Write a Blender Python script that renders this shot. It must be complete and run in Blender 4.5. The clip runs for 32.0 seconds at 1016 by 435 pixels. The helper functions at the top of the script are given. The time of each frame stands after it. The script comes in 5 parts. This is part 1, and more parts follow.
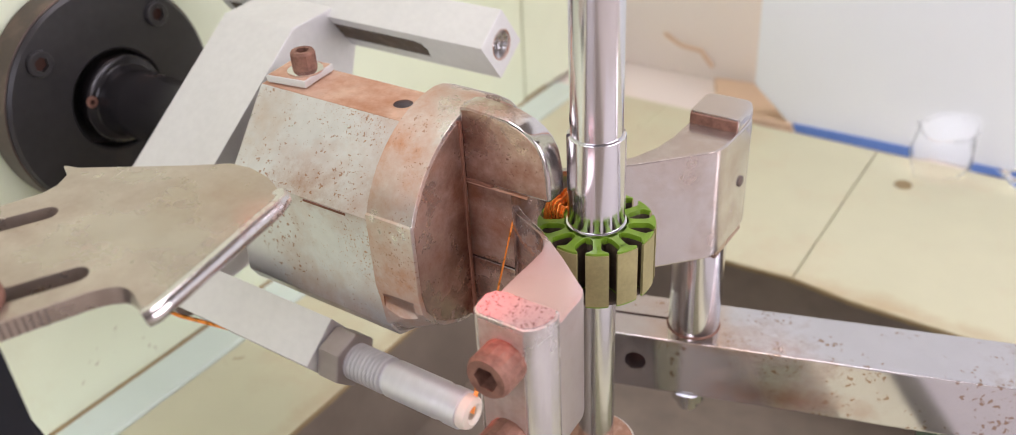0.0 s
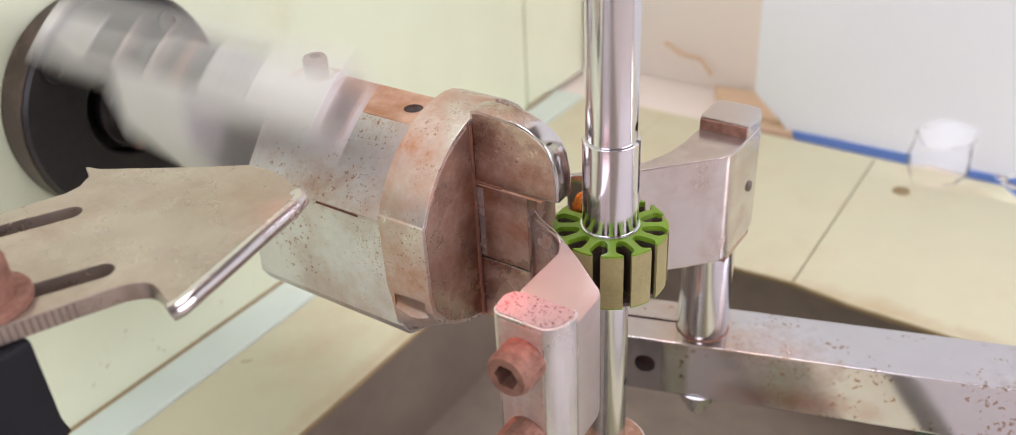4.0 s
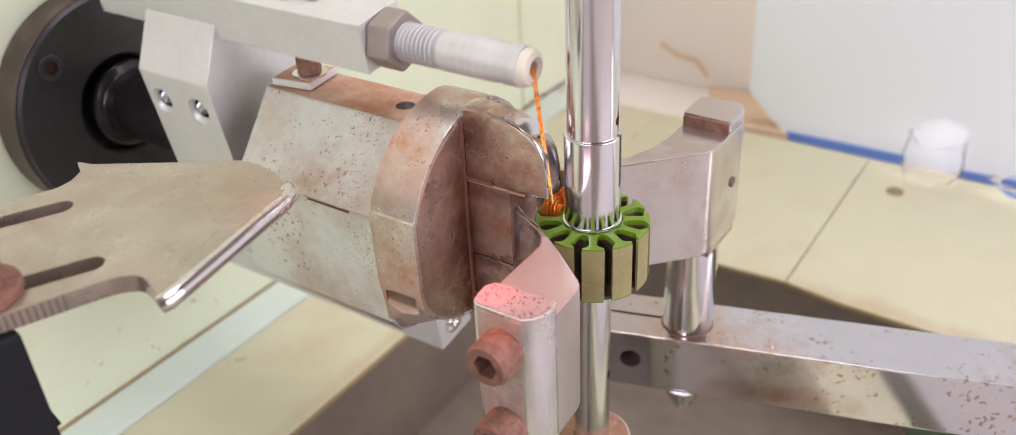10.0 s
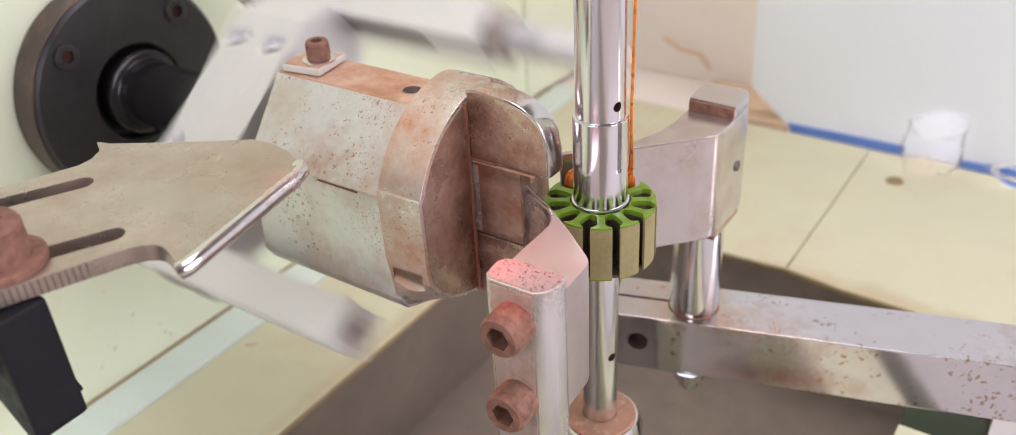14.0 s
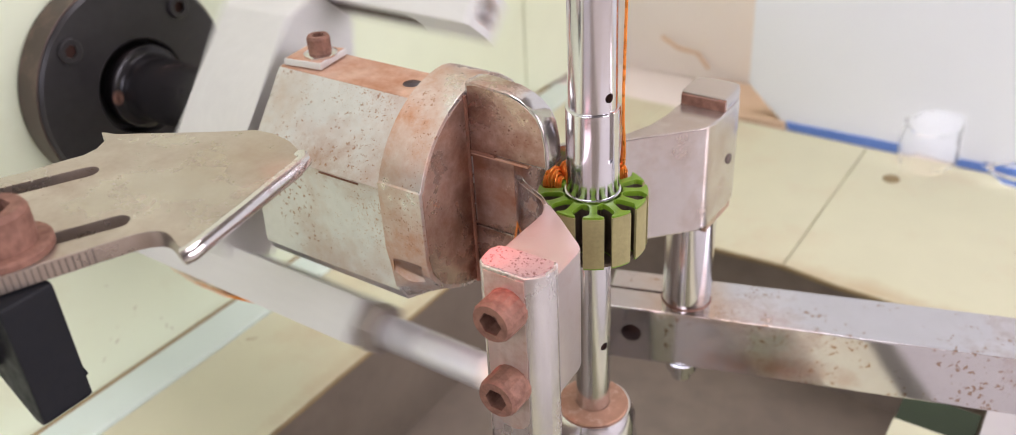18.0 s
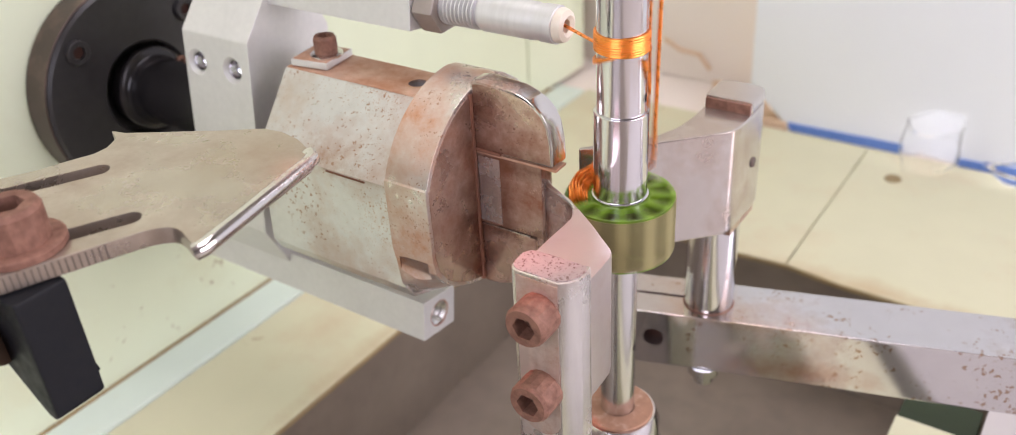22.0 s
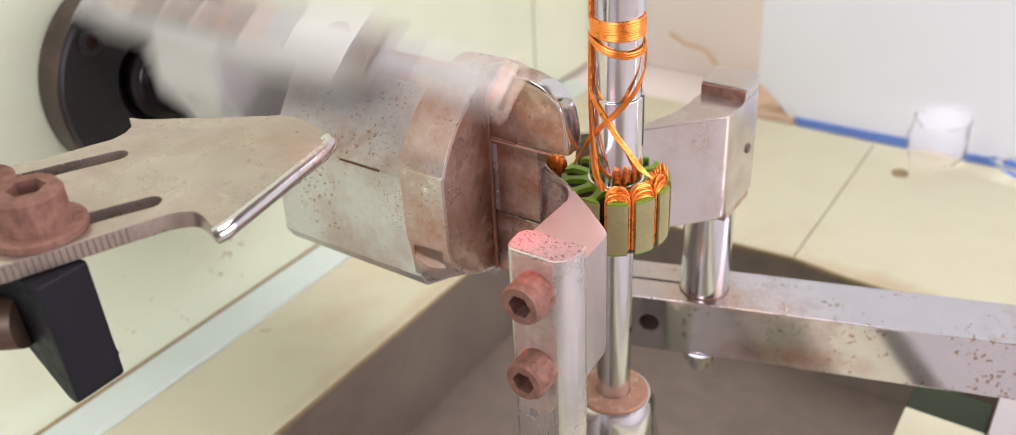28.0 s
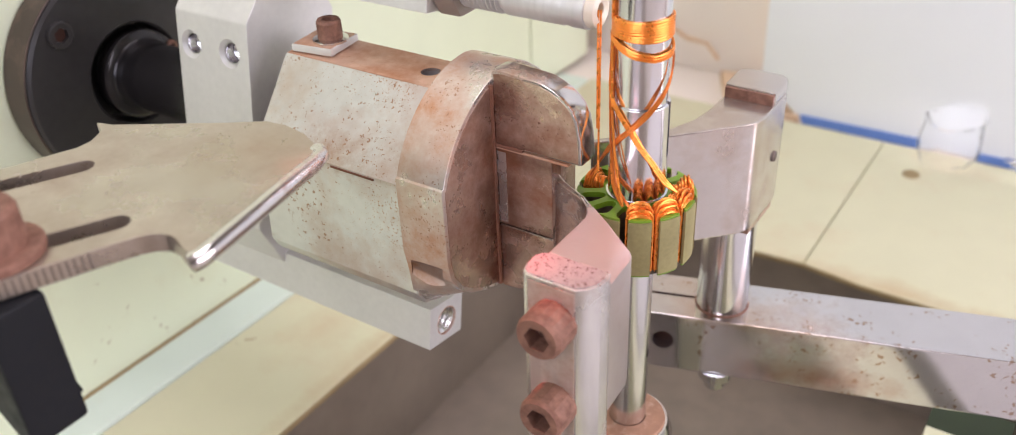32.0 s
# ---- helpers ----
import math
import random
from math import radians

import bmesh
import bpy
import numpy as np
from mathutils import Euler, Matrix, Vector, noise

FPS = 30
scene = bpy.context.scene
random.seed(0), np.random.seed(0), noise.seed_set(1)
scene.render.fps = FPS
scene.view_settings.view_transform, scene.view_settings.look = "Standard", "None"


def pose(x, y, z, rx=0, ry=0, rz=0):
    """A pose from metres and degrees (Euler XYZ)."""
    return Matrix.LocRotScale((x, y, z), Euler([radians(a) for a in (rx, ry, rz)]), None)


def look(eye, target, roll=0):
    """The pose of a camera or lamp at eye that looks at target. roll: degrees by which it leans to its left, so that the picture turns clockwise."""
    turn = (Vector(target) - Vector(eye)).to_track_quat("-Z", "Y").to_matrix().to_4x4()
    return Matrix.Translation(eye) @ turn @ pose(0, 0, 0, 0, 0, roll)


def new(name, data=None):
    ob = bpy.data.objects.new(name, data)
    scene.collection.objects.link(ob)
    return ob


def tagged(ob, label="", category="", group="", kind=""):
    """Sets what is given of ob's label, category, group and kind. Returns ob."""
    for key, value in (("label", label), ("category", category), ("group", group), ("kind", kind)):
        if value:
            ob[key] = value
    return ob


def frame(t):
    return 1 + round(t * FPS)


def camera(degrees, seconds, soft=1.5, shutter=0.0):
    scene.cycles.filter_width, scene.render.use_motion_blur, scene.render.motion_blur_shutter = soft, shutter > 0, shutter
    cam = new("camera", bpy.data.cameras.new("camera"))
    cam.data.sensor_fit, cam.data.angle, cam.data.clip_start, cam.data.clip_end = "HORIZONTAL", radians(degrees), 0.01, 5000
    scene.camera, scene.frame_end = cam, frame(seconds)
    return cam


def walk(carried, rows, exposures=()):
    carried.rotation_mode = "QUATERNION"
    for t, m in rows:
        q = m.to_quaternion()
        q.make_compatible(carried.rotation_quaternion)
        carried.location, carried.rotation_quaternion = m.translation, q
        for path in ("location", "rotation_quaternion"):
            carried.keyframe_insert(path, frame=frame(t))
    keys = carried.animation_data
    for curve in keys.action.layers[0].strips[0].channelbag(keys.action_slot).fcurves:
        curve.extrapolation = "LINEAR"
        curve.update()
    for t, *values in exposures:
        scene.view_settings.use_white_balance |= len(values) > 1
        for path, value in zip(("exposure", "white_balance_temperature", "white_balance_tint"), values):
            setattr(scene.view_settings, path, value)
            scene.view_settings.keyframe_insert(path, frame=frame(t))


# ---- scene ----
cam = camera(57.4, 32.0, soft=0.6, shutter=0.4)
cam.data.dof.use_dof = True
cam.data.dof.focus_distance = 0.152
cam.data.dof.aperture_fstop = 20.0
PATH = [
    (0, (0.06309, -0.11265, 0.16786), (-0.02046, 0.00435, 0.07714), -3.29),
    (0.5, (0.06388, -0.11385, 0.16788), (-0.01990, 0.00324, 0.07749), -3.37),
    (1, (0.06406, -0.11438, 0.16709), (-0.01976, 0.00291, 0.07698), -3.33),
    (1.5, (0.06375, -0.11388, 0.16716), (-0.01984, 0.00371, 0.07725), -3.29),
    (2, (0.06429, -0.11482, 0.16780), (-0.01934, 0.00293, 0.07812), -3.24),
    (2.5, (0.06482, -0.11445, 0.16800), (-0.01933, 0.00307, 0.07852), -3.36),
    (3, (0.06492, -0.11502, 0.16833), (-0.01886, 0.00278, 0.07886), -3.20),
    (3.5, (0.06363, -0.11621, 0.16852), (-0.02015, 0.00172, 0.07922), -3.19),
    (5.5, (0.06558, -0.11748, 0.16951), (-0.01798, 0.00081, 0.08049), -3.16),
    (6, (0.06589, -0.11723, 0.16956), (-0.01754, 0.00123, 0.08064), -3.09),
    (6.5, (0.06691, -0.11731, 0.16837), (-0.01685, 0.00105, 0.07963), -3.13),
    (7, (0.06775, -0.11761, 0.16789), (-0.01580, 0.00087, 0.07911), -3.08),
    (7.5, (0.06751, -0.11892, 0.16794), (-0.01641, -0.00061, 0.07927), -3.22),
    (8, (0.06675, -0.11860, 0.16848), (-0.01708, -0.00017, 0.07989), -3.16),
    (8.5, (0.06537, -0.11792, 0.16806), (-0.01855, 0.00031, 0.07930), -3.11),
    (9, (0.06556, -0.11835, 0.16728), (-0.01807, -0.00005, 0.07833), -2.96),
    (9.5, (0.06478, -0.11830, 0.16733), (-0.01887, 0.00006, 0.07848), -2.98),
    (10, (0.06566, -0.11720, 0.16809), (-0.01804, 0.00120, 0.07935), -3.04),
    (10.5, (0.06543, -0.11722, 0.16823), (-0.01842, 0.00111, 0.07953), -3.05),
    (11, (0.06532, -0.11818, 0.16798), (-0.01866, -0.00008, 0.07911), -3.04),
    (11.5, (0.06657, -0.12073, 0.16782), (-0.01760, -0.00259, 0.07918), -3.12),
    (12, (0.06775, -0.12144, 0.16859), (-0.01648, -0.00344, 0.07982), -3.09),
    (12.5, (0.06776, -0.12055, 0.16812), (-0.01649, -0.00248, 0.07946), -3.13),
    (13, (0.06914, -0.12056, 0.16785), (-0.01524, -0.00251, 0.07929), -3.20),
    (13.5, (0.06923, -0.12130, 0.16816), (-0.01530, -0.00329, 0.07968), -3.28),
    (14, (0.06956, -0.12220, 0.16752), (-0.01512, -0.00438, 0.07894), -3.40),
    (14.5, (0.06956, -0.12185, 0.16836), (-0.01489, -0.00401, 0.07957), -3.38),
    (15, (0.07091, -0.12209, 0.16683), (-0.01341, -0.00417, 0.07804), -3.44),
    (15.5, (0.06990, -0.12346, 0.16713), (-0.01454, -0.00556, 0.07841), -3.43),
    (17.5, (0.07043, -0.12347, 0.16636), (-0.01418, -0.00540, 0.07805), -3.32),
    (18, (0.07124, -0.12450, 0.16707), (-0.01345, -0.00645, 0.07879), -3.25),
    (18.5, (0.07068, -0.12564, 0.16680), (-0.01425, -0.00757, 0.07879), -3.27),
    (19, (0.07081, -0.12627, 0.16694), (-0.01405, -0.00820, 0.07886), -3.19),
    (19.5, (0.07137, -0.12594, 0.16632), (-0.01364, -0.00784, 0.07842), -3.27),
    (20, (0.07048, -0.12629, 0.16731), (-0.01469, -0.00827, 0.07947), -3.38),
    (20.5, (0.07070, -0.12532, 0.16648), (-0.01433, -0.00729, 0.07850), -3.30),
    (21, (0.07077, -0.12582, 0.16662), (-0.01419, -0.00786, 0.07849), -3.32),
    (21.5, (0.07151, -0.12639, 0.16766), (-0.01337, -0.00837, 0.07953), -3.32),
    (22, (0.07170, -0.12650, 0.16702), (-0.01336, -0.00828, 0.07932), -3.43),
    (22.5, (0.07139, -0.12674, 0.16797), (-0.01356, -0.00854, 0.08015), -3.34),
    (23, (0.07052, -0.12740, 0.16783), (-0.01438, -0.00920, 0.07996), -3.35),
    (23.5, (0.06958, -0.12654, 0.16697), (-0.01513, -0.00827, 0.07902), -3.29),
    (24, (0.07012, -0.12723, 0.16659), (-0.01471, -0.00896, 0.07875), -3.32),
    (24.5, (0.06954, -0.12728, 0.16674), (-0.01522, -0.00886, 0.07904), -3.37),
    (25, (0.06761, -0.12710, 0.16646), (-0.01714, -0.00859, 0.07886), -3.45),
    (25.5, (0.06831, -0.12590, 0.16642), (-0.01617, -0.00761, 0.07827), -3.32),
    (27.5, (0.07009, -0.12946, 0.16663), (-0.01519, -0.01150, 0.07881), -3.46),
    (28, (0.07012, -0.12893, 0.16570), (-0.01489, -0.01085, 0.07777), -3.31),
    (28.5, (0.06944, -0.12865, 0.16568), (-0.01549, -0.01063, 0.07759), -3.12),
    (29, (0.06939, -0.12838, 0.16502), (-0.01546, -0.01009, 0.07723), -3.14),
    (29.5, (0.06962, -0.12849, 0.16520), (-0.01524, -0.01010, 0.07756), -3.15),
    (30, (0.06823, -0.12845, 0.16654), (-0.01628, -0.00997, 0.07868), -3.02),
    (30.5, (0.06798, -0.12689, 0.16484), (-0.01594, -0.00809, 0.07684), -2.83),
    (31, (0.06550, -0.12392, 0.16505), (-0.01775, -0.00504, 0.07653), -2.62),
    (31.5, (0.06317, -0.12196, 0.16444), (-0.01980, -0.00313, 0.07559), -2.62),
    (32, (0.05944, -0.11922, 0.16236), (-0.02299, -0.00073, 0.07255), -2.54),
]
walk(cam, [(t, look(eye, target, roll)) for t, eye, target, roll in PATH],
     [(0.0, -0.06, 6250, 25), (12.0, -0.06, 6250, 25), (20.0, -0.02, 6250, 25), (32.0, 0.02, 6250, 25)])

# ---- light ----
AZ = 0.082          # height of the former's axis over the base plate
FLY_Y, FLY_Z = 0.0012, 0.0790      # the flyer's own axis

world = bpy.data.worlds.new("world")
scene.world = world
world.use_nodes = True
wn = world.node_tree
sky = wn.nodes.new("ShaderNodeTexSky")
sky.sky_type = "NISHITA"
sky.sun_disc = False
sky.sun_elevation, sky.sun_rotation = radians(48), radians(150)
wn.links.new(sky.outputs["Color"], wn.nodes["Background"].inputs["Color"])
wn.nodes["Background"].inputs["Strength"].default_value = 0.12


def area_lamp(name, eye, target, sx, sy, watts, color):
    data = bpy.data.lights.new(name, "AREA")
    data.shape, data.size, data.size_y, data.energy, data.color = "RECTANGLE", sx, sy, watts, color
    ob = new(name, data)
    ob.matrix_world = look(eye, target)
    return ob


# added area lamps: daylight of two unseen windows and an unseen workshop ceiling panel
area_lamp("unseen_window_light", (1.50, 0.30, 0.50), (0, 0, 0.08), 1.7, 1.0, 28, (1.0, 0.985, 0.96))
area_lamp("unseen_window_light", (-0.2, -1.75, 0.95), (0, 0, 0.08), 1.8, 1.1, 31, (0.95, 0.98, 1.0))
area_lamp("unseen_ceiling_light", (0.1, 0.25, 1.62), (0, 0.05, 0), 1.3, 0.9, 14, (1.0, 0.99, 0.97))


def red_spot(target, watts, angle):
    """A small red spot lamp over the clamp, aimed at one target."""
    data = bpy.data.lights.new("red_spot_lamp", "SPOT")
    data.energy, data.color, data.spot_size, data.spot_blend, data.shadow_soft_size = watts, (1.0, 0.02, 0.03), radians(angle), 1.0, 0.003
    ob = new("red_spot_lamp", data)
    ob.matrix_world = look((-0.03, -0.05, 0.30), target)


red_spot((-0.0004, -0.0318, 0.0905), 5.0, 3.2)
# Added spots stand in for the lamp's halo and rolled-edge reflections.
red_spot((0.0030, -0.0260, 0.0890), 2.2, 9.0)
red_spot((-0.0240, -0.0462, 0.1045), 5.0, 1.3)
red_spot((-0.0228, -0.0515, 0.1045), 3.0, 1.3)


# ---- materials ----
def mat(name, color, rough=0.5, metal=0.0, vary=0.15, scale=400.0, bump=0.0, second=None, mask=(0.55, 0.7), mscale=150.0,
        mrough=0.8, mmetal=0.0, spec=0.5, transmission=0.0, stretch=None, detail=6.0, speck=None, stain=None, coat=0.0):
    """Procedural surface: base colour with fine grain, an optional second surface (rust, dirt) in patches, and dark specks."""
    m = bpy.data.materials.new(name)
    m.use_nodes = True
    nt = m.node_tree
    b = nt.nodes["Principled BSDF"]
    co = nt.nodes.new("ShaderNodeTexCoord")
    src = co.outputs["Object"]
    if stretch:
        mp = nt.nodes.new("ShaderNodeMapping")
        mp.inputs["Scale"].default_value = stretch
        nt.links.new(src, mp.inputs["Vector"])
        src = mp.outputs["Vector"]
    grain = nt.nodes.new("ShaderNodeTexNoise")
    grain.inputs["Scale"].default_value, grain.inputs["Detail"].default_value = scale, detail
    nt.links.new(src, grain.inputs["Vector"])
    big = nt.nodes.new("ShaderNodeTexNoise")
    big.inputs["Scale"].default_value, big.inputs["Detail"].default_value = scale / 9, 3.0
    nt.links.new(co.outputs["Object"], big.inputs["Vector"])
    add = nt.nodes.new("ShaderNodeMath")
    add.operation = "ADD"
    nt.links.new(grain.outputs["Fac"], add.inputs[0])
    nt.links.new(big.outputs["Fac"], add.inputs[1])
    rng = nt.nodes.new("ShaderNodeMapRange")
    rng.inputs["From Min"].default_value, rng.inputs["From Max"].default_value = 0.6, 1.4
    rng.inputs["To Min"].default_value, rng.inputs["To Max"].default_value = 1 - vary, 1 + vary
    nt.links.new(add.outputs[0], rng.inputs["Value"])
    mul = nt.nodes.new("ShaderNodeMix")
    mul.data_type, mul.blend_type = "RGBA", "MULTIPLY"
    mul.inputs["Factor"].default_value = 1.0
    mul.inputs[6].default_value = (*color, 1)
    nt.links.new(rng.outputs["Result"], mul.inputs[7])
    col = mul.outputs[2]
    rv = nt.nodes.new("ShaderNodeMapRange")
    rv.inputs["To Min"].default_value, rv.inputs["To Max"].default_value = max(0.02, rough - 0.5 * rough * min(1, vary * 3)), min(1, rough + 0.5 * rough * min(1, vary * 3))
    nt.links.new(grain.outputs["Fac"], rv.inputs["Value"])
    ro, me = rv.outputs["Result"], None
    if second:
        pn = nt.nodes.new("ShaderNodeTexNoise")
        pn.inputs["Scale"].default_value, pn.inputs["Detail"].default_value, pn.inputs["Roughness"].default_value = mscale, 9.0, 0.68
        nt.links.new(co.outputs["Object"], pn.inputs["Vector"])
        pr = nt.nodes.new("ShaderNodeMapRange")
        pr.inputs["From Min"].default_value, pr.inputs["From Max"].default_value = mask
        nt.links.new(pn.outputs["Fac"], pr.inputs["Value"])
        fac = pr.outputs["Result"]
        mx = nt.nodes.new("ShaderNodeMix")
        mx.data_type = "RGBA"
        nt.links.new(fac, mx.inputs["Factor"])
        nt.links.new(col, mx.inputs[6])
        mx.inputs[7].default_value = (*second, 1)
        col = mx.outputs[2]
        for base, other, sock in ((ro, mrough, "Roughness"), (metal, mmetal, "Metallic")):
            mm = nt.nodes.new("ShaderNodeMix")
            nt.links.new(fac, mm.inputs["Factor"])
            if sock == "Roughness":
                nt.links.new(base, mm.inputs[2])
            else:
                mm.inputs[2].default_value = base
            mm.inputs[3].default_value = other
            if sock == "Roughness":
                ro = mm.outputs[0]
            else:
                me = mm.outputs[0]
    for speck in filter(None, (stain, speck)):
        # round pits of uneven size that gather in clusters
        wob = nt.nodes.new("ShaderNodeTexNoise")
        wob.inputs["Scale"].default_value, wob.inputs["Detail"].default_value = speck[1] * 1.5, 2.0
        nt.links.new(co.outputs["Object"], wob.inputs["Vector"])
        shift = nt.nodes.new("ShaderNodeVectorMath")
        shift.operation = "MULTIPLY_ADD"
        shift.inputs[1].default_value = (1.7 / speck[1],) * 3
        nt.links.new(wob.outputs["Color"], shift.inputs[0])
        nt.links.new(co.outputs["Object"], shift.inputs[2])
        vo = nt.nodes.new("ShaderNodeTexVoronoi")
        vo.inputs["Scale"].default_value = speck[1]
        nt.links.new(shift.outputs[0], vo.inputs["Vector"])
        cl = nt.nodes.new("ShaderNodeTexNoise")
        cl.inputs["Scale"].default_value, cl.inputs["Detail"].default_value = speck[3], 4.0
        nt.links.new(co.outputs["Object"], cl.inputs["Vector"])
        size = nt.nodes.new("ShaderNodeMapRange")
        size.inputs["From Min"].default_value, size.inputs["From Max"].default_value = speck[2], speck[2] + 0.25
        size.inputs["To Min"].default_value, size.inputs["To Max"].default_value = 0.0, 0.52
        nt.links.new(cl.outputs["Fac"], size.inputs["Value"])
        lone = nt.nodes.new("ShaderNodeSeparateColor")
        nt.links.new(vo.outputs["Color"], lone.inputs["Color"])
        scl = nt.nodes.new("ShaderNodeMath")
        scl.operation = "MULTIPLY"
        nt.links.new(size.outputs["Result"], scl.inputs[0])
        nt.links.new(lone.outputs["Red"], scl.inputs[1])
        sr = nt.nodes.new("ShaderNodeMath")
        sr.operation = "SUBTRACT"
        nt.links.new(scl.outputs[0], sr.inputs[0])
        nt.links.new(vo.outputs["Distance"], sr.inputs[1])
        soft_edge = nt.nodes.new("ShaderNodeMapRange")
        soft_edge.inputs["From Min"].default_value, soft_edge.inputs["From Max"].default_value = -0.03, 0.09
        soft_edge.inputs["To Max"].default_value = 0.8
        nt.links.new(sr.outputs[0], soft_edge.inputs["Value"])
        mx = nt.nodes.new("ShaderNodeMix")
        mx.data_type = "RGBA"
        nt.links.new(soft_edge.outputs["Result"], mx.inputs["Factor"])
        nt.links.new(col, mx.inputs[6])
        mx.inputs[7].default_value = (*speck[0], 1)
        col = mx.outputs[2]
    nt.links.new(col, b.inputs["Base Color"])
    nt.links.new(ro, b.inputs["Roughness"])
    if me is not None:
        nt.links.new(me, b.inputs["Metallic"])
    else:
        b.inputs["Metallic"].default_value = metal
    b.inputs["Specular IOR Level"].default_value = spec
    b.inputs["Transmission Weight"].default_value = transmission
    b.inputs["Coat Weight"].default_value = coat
    if bump:
        bp = nt.nodes.new("ShaderNodeBump")
        bp.inputs["Strength"].default_value, bp.inputs["Distance"].default_value = bump, 0.0003
        nt.links.new(grain.outputs["Fac"], bp.inputs["Height"])
        nt.links.new(bp.outputs["Normal"], b.inputs["Normal"])
    return m


